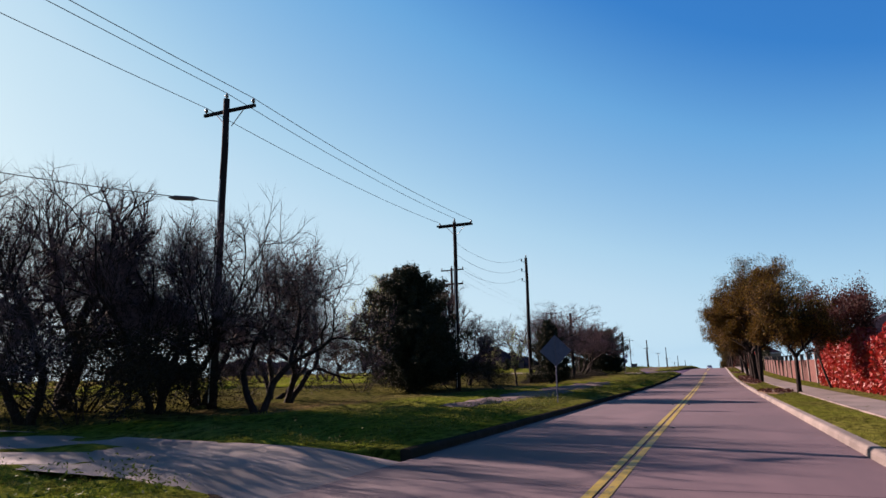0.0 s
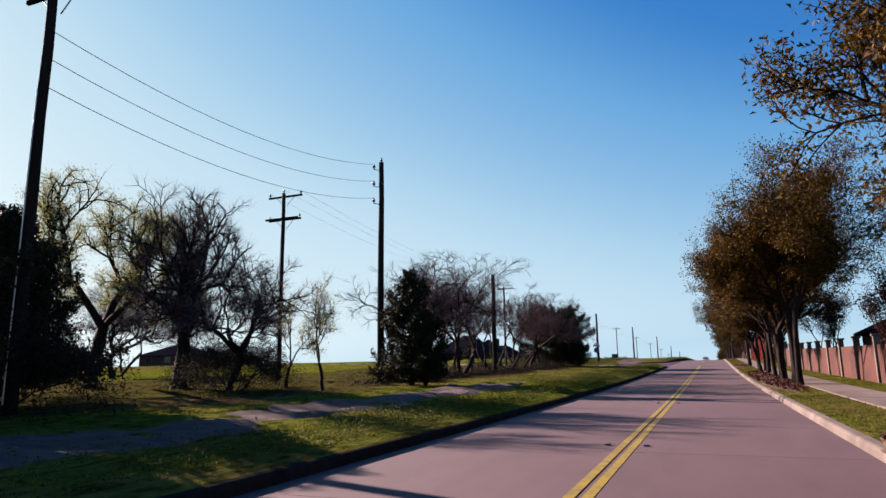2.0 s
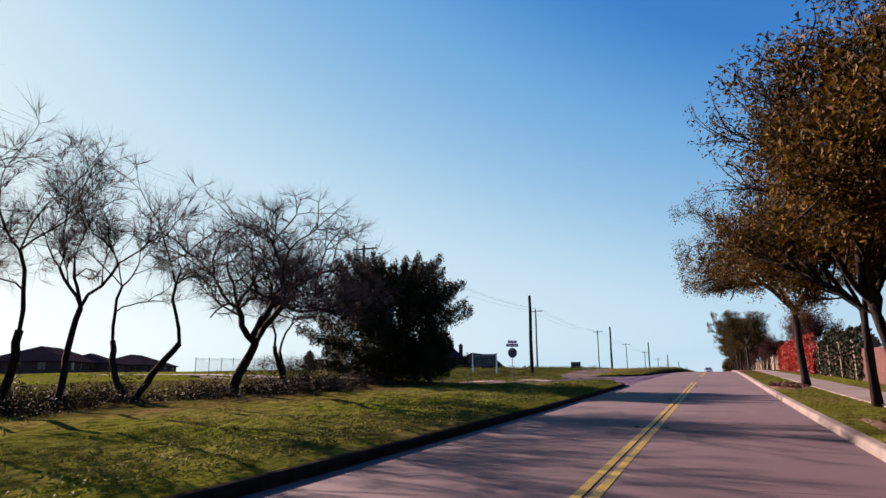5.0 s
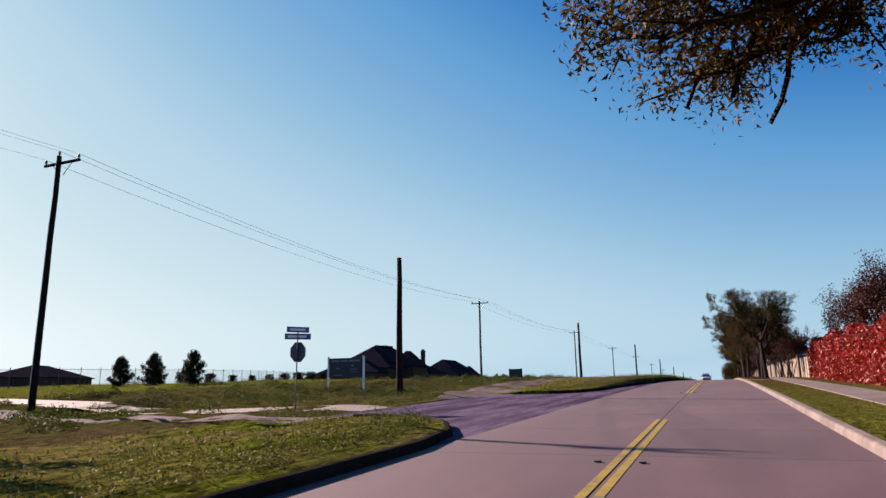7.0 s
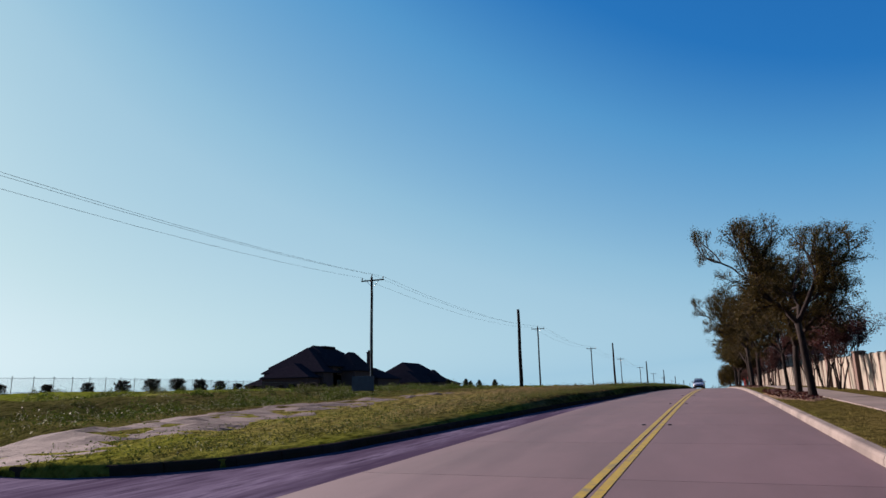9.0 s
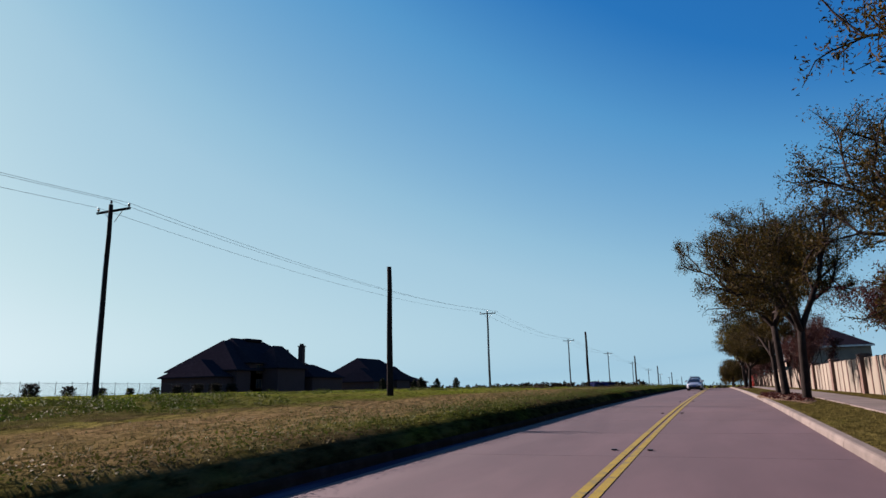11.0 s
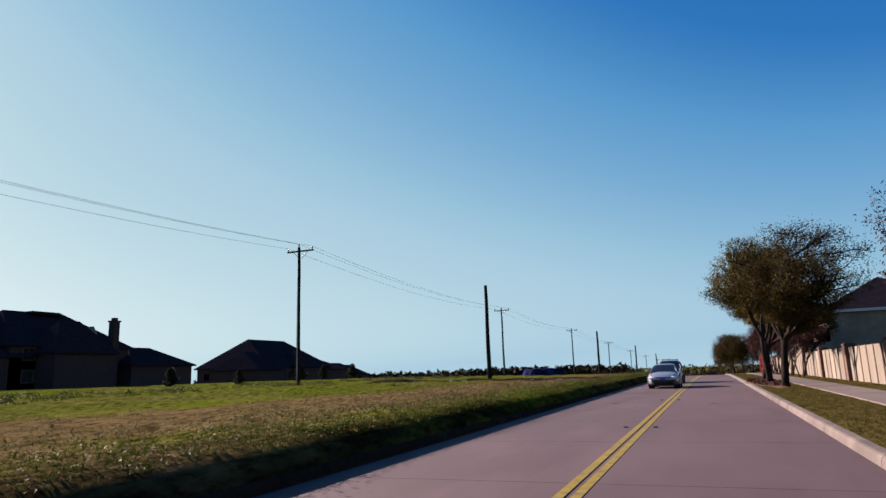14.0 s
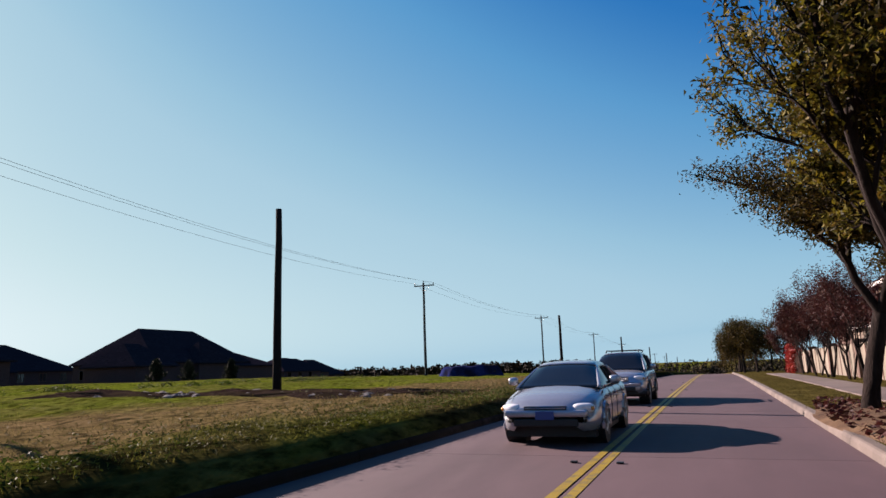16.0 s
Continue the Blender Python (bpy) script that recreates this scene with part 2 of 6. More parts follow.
M_LEAF_RED = material("crimson_leaves", [], 1.0, 0.5, bump=0, island=[(0.129, 0.00702, 0.00702), (0.246, 0.0175, 0.0117), (0.176, 0.0117, 0.0105), (0.199, 0.041, 0.0175)], leaf=0.3, spec=0.25)
M_LEAF_PUR = material("maroon_leaves", [], 1.0, 0.6, bump=0, island=[(0.0224, 0.0056, 0.007), (0.049, 0.0119, 0.0098), (0.035, 0.0154, 0.0084)], leaf=0.3, spec=0.15)
M_CEDAR = material("cedar_sprays", [], 1.0, 0.75, bump=0, island=[(0.006, 0.00825, 0.0045), (0.0128, 0.0165, 0.0075), (0.0225, 0.0225, 0.0105)], leaf=0.08, spec=0.1)
M_SHRUB = material("scrub", [], 1.0, 0.8, bump=0, island=[(0.00637, 0.00546, 0.00364), (0.0136, 0.0118, 0.00546), (0.0204, 0.015, 0.0091)], leaf=0.1, spec=0.1)
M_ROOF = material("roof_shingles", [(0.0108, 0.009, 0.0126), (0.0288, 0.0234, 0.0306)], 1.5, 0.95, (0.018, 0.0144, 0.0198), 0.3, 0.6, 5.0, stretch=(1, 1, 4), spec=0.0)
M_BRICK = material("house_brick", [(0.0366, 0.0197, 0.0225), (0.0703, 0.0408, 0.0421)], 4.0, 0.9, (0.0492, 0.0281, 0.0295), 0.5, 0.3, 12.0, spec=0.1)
M_SIDING = material("beige_siding", [(0.182, 0.136, 0.105), (0.224, 0.171, 0.133)], 2.0, 0.8, (0.161, 0.122, 0.098), 0.4, 0.2)
M_TRIM = material("pale_trim", [(0.413, 0.39, 0.375), (0.495, 0.473, 0.45)], 3.0, 0.7, bump=0.1)
M_GLASS = material("window_glass", [(0.02, 0.025, 0.03), (0.03, 0.035, 0.04)], 2.0, 0.08, bump=0, spec=0.6)
M_PANEL = material("precast_panel", [(0.162, 0.137, 0.107), (0.196, 0.166, 0.132)], 1.8, 0.85, (0.132, 0.111, 0.0884), 0.5, 0.4, 20.0, space="World", vary=0.07, bump_dist=0.008, stretch=(1, 1, 0.35))
M_POST = material("brown_wall_post", [(0.0675, 0.0375, 0.03), (0.12, 0.0713, 0.0562)], 4.0, 0.85, (0.09, 0.0525, 0.0413), 0.5, 0.4, 20.0, space="World", vary=0.1)
M_REDBRICK = material("red_fence", [(0.05, 0.0135, 0.01), (0.08, 0.0225, 0.0165)], 5.0, 0.85, (0.04, 0.012, 0.01), 0.5, 0.4, 25.0, space="World", vary=0.08)
M_STONE = material("pale_stone", [(0.06, 0.052, 0.05), (0.15, 0.13, 0.125)], 4.0, 0.9, bump=0.6, vary=0.2)
M_SIGN_BACK = material("sign_back", [(0.05, 0.053, 0.085), (0.07, 0.075, 0.11)], 6.0, 0.55, metal=0.3, bump=0)
M_SIGN_BLUE = material("street_blade", [(0.05, 0.08, 0.22), (0.06, 0.09, 0.26)], 4.0, 0.5, bump=0)
M_SIGN_NAVY = material("board_dark", [(0.025, 0.028, 0.04), (0.035, 0.04, 0.055)], 4.0, 0.6, bump=0)
M_WHITE = material("white_paint", [(0.68, 0.67, 0.66), (0.78, 0.77, 0.76)], 5.0, 0.6, bump=0.1)
M_TARP = material("blue_tarpaulin", [(0.012, 0.016, 0.06), (0.02, 0.028, 0.10)], 3.0, 0.95, (0.008, 0.009, 0.02), 0.6, 0.5, spec=0.0)
M_PLATE = material("number_plate", [(0.03, 0.05, 0.16), (0.04, 0.06, 0.2)], 5.0, 0.5, bump=0)
M_CARPAINT = material("silver_paint", [(0.33, 0.34, 0.38), (0.39, 0.40, 0.44)], 30.0, 0.2, metal=0.55, bump=0, spec=0.6)
M_CARDARK = material("black_plastic", [(0.012, 0.012, 0.013), (0.02, 0.02, 0.021)], 20.0, 0.5, bump=0)
M_CARGLASS = material("car_glass", [(0.008, 0.009, 0.011), (0.012, 0.013, 0.015)], 2.0, 0.05, bump=0, spec=0.35)
M_CHROME = material("chrome", [(0.6, 0.6, 0.6), (0.7, 0.7, 0.7)], 2.0, 0.15, metal=1.0, bump=0)
M_TYRE = material("tyre_rubber", [(0.012, 0.012, 0.012), (0.025, 0.025, 0.025)], 15.0, 0.85, bump=0.3)
M_LAMP = material("lamp_lens", [(0.55, 0.56, 0.58), (0.7, 0.7, 0.72)], 12.0, 0.12, bump=0, spec=0.7)
M_AMBER = material("amber_lens", [(0.5, 0.18, 0.03), (0.6, 0.24, 0.05)], 12.0, 0.2, bump=0)
M_BAR = material("sign_lettering", [(0.13, 0.14, 0.19), (0.19, 0.2, 0.26)], 9.0, 0.6, bump=0)

# ---- shape helpers ----


def part(name, data, mat, parent=None, label=""):
    """Links a mesh, or verts and faces, as one object."""
    if isinstance(data, tuple):
        me = bpy.data.meshes.new(name)
        me.from_pydata(data[0] if isinstance(data[0], list) else data[0].tolist(), [], data[1])
        me.update()
    elif isinstance(data, bmesh.types.BMesh):
        me = bpy.data.meshes.new(name)
        data.to_mesh(me)
        data.free()
    else:
        me = data
    if mat and not me.materials:
        me.materials.append(mat)
    ob = new(name, me)
    if parent:
        ob.parent = parent
    if label:
        tagged(ob, label)
    return ob


def smooth(ob):
    ob.data.shade_smooth()
    return ob


def thing(name, m, label, category, group="", kind=""):
    e = new(name)
    e.matrix_world = m
    return tagged(e, label, category, group, kind)


def box(bm, x0, y0, z0, x1, y1, z1, bevel=0.0):
    """Adds a box between two corners to a bmesh."""
    g = bmesh.ops.create_cube(bm, size=1.0)
    bmesh.ops.scale(bm, vec=(x1 - x0, y1 - y0, z1 - z0), verts=g["verts"])
    bmesh.ops.translate(bm, vec=((x0 + x1) / 2, (y0 + y1) / 2, (z0 + z1) / 2), verts=g["verts"])
    if bevel:
        es = list({e for v in g["verts"] for e in v.link_edges})
        bmesh.ops.bevel(bm, geom=es, offset=bevel, segments=2, affect="EDGES", profile=0.5)
    return bm


def boxes(*specs, bevel=0.0):
    bm = bmesh.new()
    for s in specs:
        box(bm, *s, bevel=bevel)
    return bm


def tube(pts, radii, sides=6, verts=None, faces=None, cap=True):
    """Adds a tapered tube along points to lists of verts and faces."""
    verts = [] if verts is None else verts
    faces = [] if faces is None else faces
    base = len(verts)
    n = len(pts)
    for i, (p, r) in enumerate(zip(pts, radii)):
        d = Vector(pts[min(i + 1, n - 1)]) - Vector(pts[max(i - 1, 0)])
        d = d.normalized() if d.length > 1e-9 else Vector((0, 0, 1))
        a = d.orthogonal().normalized() if abs(d.z) < 0.99 else Vector((1, 0, 0))
        b = d.cross(a)
        for k in range(sides):
            t = 2 * math.pi * k / sides
            v = Vector(p) + (a * math.cos(t) + b * math.sin(t)) * r
            verts.append((v.x, v.y, v.z))
    for i in range(n - 1):
        for k in range(sides):
            a0, a1 = base + i * sides + k, base + i * sides + (k + 1) % sides
            faces.append((a0, a1, a1 + sides, a0 + sides))
    if cap:
        faces.append(tuple(range(base + sides - 1, base - 1, -1)))
        faces.append(tuple(range(base + (n - 1) * sides, base + n * sides)))
    return verts, faces


def leaf_cards(centres, size, flat=0.0, long=1.6, seed=0, three=False):
    """Small four-cornered leaves, folded along the middle, at random turns about the centres."""
    r = np.random.default_rng(seed)
    n = len(centres)
    d = r.normal(size=(n, 3))
    d[:, 2] *= 1 - flat
    d /= np.linalg.norm(d, axis=1, keepdims=True)
    u = np.cross(d, r.normal(size=(n, 3)))
    u /= np.linalg.norm(u, axis=1, keepdims=True)
    s = size * r.uniform(0.6, 1.3, (n, 1))
    c = np.asarray(centres)
    nrm = np.cross(d, u)
    a, b = c - d * s * long / 2, c + d * s * long / 2
    e = c + u * s * 0.5 + nrm * s * 0.15
    f = c - u * s * 0.5 + nrm * s * 0.15
    if three:
        i = np.arange(n) * 3
        return np.stack([a, c + u * s * 0.42 + d * s * 0.15, c - u * s * 0.3 + d * s * long * 0.5], 1).reshape(-1, 3), np.stack([i, i + 1, i + 2], 1).tolist()
    v = np.stack([a, e, b, f], 1).reshape(-1, 3)
    i = np.arange(n) * 4
    faces = np.stack([i, i + 1, i + 2, i + 3], 1).tolist()
    return v, faces


# ---- the lie of the land ----
ROAD = [(-60, -0.6, 0.85), (0, -0.83, 1.12), (25, -0.98, 1.36), (47, -1.12, 1.58), (61.5, -1.2, 1.77), (76, -1.29, 2.03), (91, -1.36, 2.36),
        (106, -1.4, 2.76), (120, -1.44, 3.19), (135, -1.43, 3.63), (150, -1.43, 4.03), (165, -1.43, 4.39), (180, -1.4, 4.67), (194, -1.33, 4.85),
        (210, -1.25, 4.94), (225, -1.17, 4.98), (240, -1.1, 5.01), (275, -0.9, 5.02), (300, -0.72, 4.93), (330, -0.5, 4.6), (400, 0.05, 3.2),
        (500, 1.0, 1.0), (700, 2.8, -3.0), (6000, 50.0, -6.0)]
ROAD_Y, ROAD_X, ROAD_Z = (np.array(c, float) for c in zip(*ROAD))


def soft_interp(y, ys, vs, w=7.0):
    y = np.asarray(y, float)
    return sum(np.interp(y + o * w, ys, vs) for o in (-1, -0.66, -0.33, 0, 0.33, 0.66, 1)) / 7


def road_x(y):
    return soft_interp(y, ROAD_Y, ROAD_X)


def road_z(y):
    return soft_interp(y, ROAD_Y, ROAD_Z)


HALF_R = 3.5
EDGE_Y = [-60, 8.4, 8.9, 12.7, 13.1, 117, 119.5, 121.8, 123.2, 124.0, 124.5, 142.7, 143.0, 143.4, 144.5, 146.8, 155, 172, 185, 6000]
EDGE_U = [3.6, 3.6, 4.8, 4.8, 3.6, 3.6, 4.0, 5.0, 6.4, 7.8, 11.0, 11.0, 8.0, 7.2, 6.2, 5.5, 5.0, 4.0, 3.6, 3.6]


def left_edge(y):
    return np.interp(y, EDGE_Y, EDGE_U)


def ground_z(x, y):
    """Height of the ground off the carriageway."""
    x, y = np.asarray(x, float), np.asarray(y, float)
    dx = x - road_x(y)
    left = np.interp(-dx - left_edge(y), [0, 0.2, 0.45, 1.0, 4, 11, 23, 45, 80, 400], [0.14, 0.15, 0.17, 0.2, 0.27, 0.46, 0.75, 0.95, 1.05, 1.0])
    lip = np.interp(-dx - left_edge(y), [0.04, 0.14, 0.26, 0.6, 1.02, 4, 14, 24], [0, 0.06, 0.18, 0.3, 0.34, 0.27, 0.08, 0])
    left = left + lip * np.interp(y, [6, 8, 13.5, 15.5, 110, 117, 146, 165], [0.3, 0, 0, 0.15, 0.15, 0.1, 0.15, 1])
    left = left * (1 - 0.88 * np.exp(-((y - 122.5) / 8.8) ** 8) * np.clip((-6 - dx) / 4, 0, 1) * np.clip((46 + dx) / 26, 0, 1))
    flush = np.interp(y, [124, 124.6, 142.6, 143], [0, 1, 1, 0])
    left = left * (1 - flush * (1 - np.clip((-dx - left_edge(y)) / 1.5 + 0.03, 0, 1)))
    ramp_in = np.clip((-8.6 - dx), 0, 1) * np.clip((17 + dx) / 2, 0, 1) * (y > 142.6) * (y < 150)
    left = left * (1 - ramp_in * (1 - np.clip((y - 142.7) / 5, 0.06, 1)))
    right = np.interp(dx - HALF_R, [0, 0.3, 3, 5, 8, 40, 400], [0.15, 0.16, 0.18, 0.2, 0.22, 0.4, 0.5])
    step_x = -25.5 - 1.6 * np.sin(y * 0.21) - 0.7 * np.sin(y * 0.53 + 1)
    bank = -0.4 * np.exp(-((y - 148) / 22) ** 4) * np.clip((x - step_x) / 1.1, 0, 1) * np.clip((-14 - x) / 8, 0, 1)
    return road_z(y) + np.where(dx < 0, left + bank, right)


def gz(x, y):
    return float(ground_z(x, y))


def grid(rows_y, rows_x, zfun):
    """A sheet with one row of x values for each y."""
    n, k = len(rows_y), len(rows_x[0])
    X = np.array(rows_x)
    Y = np.repeat(np.array(rows_y)[:, None], k, 1)
    Z = zfun(X, Y)
    v = np.stack([X, Y, Z], 2).reshape(-1, 3)
    i = np.arange(n - 1)[:, None] * k + np.arange(k - 1)[None]
    f = np.stack([i, i + 1, i + k + 1, i + k], 2).reshape(-1, 4).tolist()
    return v, f


def bumps(x, y, amp):
    return amp * (np.sin(x * 1.7 + 1.3 * np.sin(y * 0.9)) * np.sin(y * 1.3 + 0.7 * np.sin(x * 1.1)) + 0.6 * np.sin(x * 3.9 + y * 1.1) * np.sin(y * 3.1 - x * 0.8))


def rough(x, y):
    """Lumps of the grass field, stronger away from the road."""
    d = np.abs(x - road_x(y))
    return bumps(x, y, 0.085) + 0.09 * np.clip((d - 11) / 6, 0, 1) * (np.sin(x * 0.8 + 2 * np.sin(y * 0.31)) * np.sin(y * 0.55 + 1.4 * np.sin(x * 0.37)) + 0.5 * np.sin(y * 1.05 + x * 0.6))


GY = np.unique(np.concatenate([np.arange(-60, 120, 1.3), np.arange(7, 16, 0.3), np.arange(116, 126, 0.25), np.arange(126, 140, 0.8), np.arange(140, 150, 0.25),
                               np.arange(150, 300, 1.0), np.arange(300, 340, 2.0), np.arange(340, 720, 20.0), np.array([800, 1000, 1400, 2000, 3000, 5000.0])]))
OUT = np.array([0.0, 0.06, 0.14, 0.26, 0.42, 0.62, 1.02, 1.4, 1.8, 2.5, 3.3, 4.2, 5.2, 6.4, 7.8, 9.4, 11.2, 12.6, 13.2, 13.8, 14.4, 15.0, 15.6, 16.2, 16.8, 17.5, 18.3, 19.1, 20, 21, 22, 23.5, 26, 31, 38, 46, 56, 70, 90, 120, 170, 260, 500, 1000, 2500])


def ground_side(sign):
    rx_ = []
    for y in GY:
        e = left_edge(y) if sign < 0 else HALF_R
        rx_.append(road_x(y) + sign * (e + 0.02 + OUT[::sign]))

    def zf(X, Y):
        d = np.broadcast_to(OUT[::sign], X.shape)
        z = ground_z(X, Y) + rough(X, Y) * np.where(X > 0, 0.12, 1) * np.clip((d - 0.5) / 2, 0, 1)
        return np.where(d < 0.05, z - 0.35, z - 0.02 * (d < 0.1))
    return grid(GY, rx_, zf)


vl, fl = ground_side(-1)
vr, fr_ = ground_side(1)
sub_y = GY
vm, fm = grid(sub_y, [[road_x(y) - left_edge(y) - 0.02, road_x(y) - 1.5, road_x(y) + 1.5, road_x(y) + HALF_R + 0.02] for y in sub_y],
              lambda X, Y: road_z(Y) - 0.2)
verts = np.concatenate([vl, vr, vm])
faces = fl + [tuple(i + len(vl) for i in f) for f in fr_] + [tuple(i + len(vl) + len(vr) for i in f) for f in fm]
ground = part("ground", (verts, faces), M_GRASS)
smooth(ground)
tagged(ground, "rough winter grass field, green and straw-coloured, beside the road", "ground", kind="structure")

# ---- carriageway ----
RY = np.concatenate([np.arange(-60, 320, 2.3), np.arange(320, 700, 10.0), [700, 1200.0]])
road = part("road", grid(RY, [[road_x(y) - 3.6, road_x(y), road_x(y) + HALF_R] for y in RY], lambda X, Y: road_z(Y) - np.where(Y < 303, 0.03, 0.0)), M_JOINT)
tagged(road, "two-lane concrete road with mauve-grey slabs and dark joints", "road", kind="structure")
part("far_carriageway", grid(RY[RY > 300], [[road_x(y) - 3.6, road_x(y) + HALF_R] for y in RY[RY > 300]], lambda X, Y: road_z(Y) + 0.004), M_CONC, road)

apron_y = np.unique(np.concatenate([np.arange(116.8, 126, 0.4), np.arange(126, 141, 1.5), np.arange(141, 186, 0.8)]))
apron = part("apron", grid(apron_y, [np.linspace(road_x(y) - left_edge(y) - 0.05, road_x(y) - 3.6, 5) for y in apron_y], lambda X, Y: road_z(Y) - 0.006), M_APRON)
tagged(apron, "worn grey turning apron streaked by tyres beside the road", "pavement", kind="structure")


def follow(x_of, ys, w_of, lift, name, mat, label, cat, kind="structure"):
    """A thin strip that lies on the ground along a line."""
    return tagged(part(name, grid(ys, [np.linspace(x_of(y) - w_of(y) / 2 * (1 + 0.25 * math.sin(y * 0.9) * math.sin(y * 0.37 + 1) + 0.12 * math.sin(y * 3.1)), x_of(y) + w_of(y) / 2 * (1 + 0.3 * math.sin(y * 0.7 + 2) * math.sin(y * 0.23) + 0.12 * math.sin(y * 2.7)), 9) for y in ys], lambda X, Y: np.where(road_x(Y) - X - left_edge(Y) < 0.05, road_z(Y) + 0.012, ground_z(X, Y) + lift) + rough(X, Y) * np.clip((road_x(Y) - X - left_edge(Y) - 0.5) / 2, 0, 1) + np.repeat(np.array([[-0.09, -0.02, 0, 0, 0, 0, 0, -0.02, -0.09]]), len(Y), 0)), mat), label, cat, kind=kind)


def drive_z(X, Y):
    dx = road_x(Y) - 3.6 - X
    return np.where(dx < 1.3, road_z(Y) - 0.004 + 0.17 * np.clip(dx / 1.3, 0, 1), ground_z(X, Y) + 0.03)


dy_ = np.arange(8.75, 12.8, 0.3)
driveway = part("driveway", grid(dy_, [road_x(y) - 3.6 - np.array([26, 20, 16, 12, 9, 6.5, 4.5, 3, 2, 1.3, 0.7, 0.0]) for y in dy_], drive_z), M_WALK)
tagged(driveway, "pale concrete driveway mouth running off the road", "driveway", kind="structure")
TRACK = ([24, 32, 40, 48, 56, 61, 65, 67.5], [-8.4, -8.6, -8.6, -9.4, -9.6, -9.7, -9.6, -9.2], [0.8, 2.4, 2.6, 2.8, 3.2, 3.0, 1.6, 0.5])
follow(lambda y: np.interp(y, TRACK[0], TRACK[1]), np.arange(24, 67.5, 0.4), lambda y: np.interp(y, TRACK[0], TRACK[2]), 0.05, "gravel_track", M_DIRT,
       "pale gravel track through the verge parallel to the road", "track")
follow(lambda y: np.interp(y, [136.5, 141, 144, 148, 152, 157, 162, 168], [-12.9, -13.2, -12.8, -12.8, -12.9, -13.3, -13.0, -12.6]), np.arange(136.6, 168, 0.3), lambda y: np.interp(y, [136.5, 141, 144, 148, 152, 157, 162, 168], [1.0, 2.6, 4.6, 4.8, 4.6, 3.2, 1.4, 0.4]), 0.022, "dirt_track", M_DIRT,
       "bare pinkish dirt track worn through the verge", "track")
xs = np.arange(-70.4, -12.2, 1.0)
cross_walk = part("cross_walkway", grid(np.array([127.8, 129.1, 130.4]), [xs] * 3, lambda X, Y: np.where(X > -13, road_z(Y) + 0.012, ground_z(X, Y) + 0.03)), M_WALK)
tagged(cross_walk, "narrow pale concrete walkway crossing the grass", "walkway", kind="structure")

dys = np.array([122.3, 122.7, 123.4, 124.2, 124.7])
dirt_mouth = part("dirt_strip", grid(dys, [np.linspace(-44, -9.6 - 0.5 * k, 60) for k in range(5)], lambda X, Y: ground_z(X, Y) + rough(X, Y) * np.clip((road_x(Y) - X - left_edge(Y) - 0.5) / 2, 0, 1) + 0.03 - 0.12 * ((Y < 122.5) | (Y > 124.5)) * (0.6 + 0.4 * np.sin(X * 1.9))), M_DIRT)
tagged(dirt_mouth, "strip of bare pale dirt beside the turning apron", "track", kind="structure")

# painted double line, broken at the turning apron
for y0, y1 in ((-15, 125), (141, 420)):
    ly = np.arange(y0, y1 + 0.1, 1.15)
    for u in (-0.075, 0.115):
        ob = part("yellow_line", grid(ly, [[road_x(y) + u - 0.06, road_x(y) + u + 0.06] for y in ly], lambda X, Y: road_z(Y) + 0.006), M_YELLOW, road, "worn yellow painted line")


def profile_sweep(points, ys, xs_, zs, side):
    """Sweeps a cross-section of (out, up) along a line; side turns it."""
    v, f = [], []
    k = len(points)
    for y, x, z in zip(ys, xs_, zs):
        for o, u in points:
            v.append((x + side * o, y, z + u))
    for i in range(len(ys) - 1):
        for j in range(k - 1):
            a = i * k + j
            q = (a, a + 1, a + k + 1, a + k)
            f.append(q if side > 0 else q[::-1])
    f.append(tuple(range(k))[::side])
    f.append(tuple(range((len(ys) - 1) * k, len(ys) * k))[::-side])
    return v, f


KERB = [(0.0, -0.06), (0.015, 0.09), (0.04, 0.14), (0.07, 0.155), (0.2, 0.16), (0.23, 0.13), (0.23, -0.2)]


def kerb_run(y0, y1, side, step=4.6):
    top = tagged(new("kerb"), "pale concrete kerb with open joints along the road", "kerb", kind="structure")
    y = y0
    while y < y1 - 0.05:
        ye = min(y + step, y1) - 0.018
        n = 2 if (side > 0 or left_edge(y) == left_edge(ye) == 3.6) else max(3, int((ye - y) / 0.3))
        ys = np.linspace(y, ye, n)
        off = left_edge(ys) if side < 0 else np.full(n, HALF_R)
        part("kerbstone", profile_sweep(KERB, ys, road_x(ys) + side * off, road_z(ys), side), M_KERB if side > 0 else M_KERB_SHADED, top)
        y += step


kerb_run(-24, 330, 1)
kerb_run(-24, 8.5, -1)
kerb_run(13.1, 118, -1)
kerb_run(118, 124.2, -1, 1.0)
kerb_run(142.9, 148, -1, 0.9)
kerb_run(148, 330, -1)

# ---- poles and wires ----


def pole_mesh(h, r0, r1, sides=14):
    n = 7
    return tube([(0.02 * math.sin(i * 1.7), 0.02 * math.cos(i * 2.3), -0.5 + (h + 0.5) * i / (n - 1)) for i in range(n)], [r0 + (r1 - r0) * i / (n - 1) for i in range(n)], sides)


def insulator(x, y, z, parent, s=1.0):
    v, f = tube([(x, y, z + s * h) for h in (0, 0.06, 0.07, 0.11, 0.12, 0.16, 0.2)], [s * r for r in (0.02, 0.025, 0.06, 0.045, 0.055, 0.035, 0.025)], 8)
    smooth(part("insulator", (v, f), M_INSUL, parent, "dark porcelain pin insulator"))


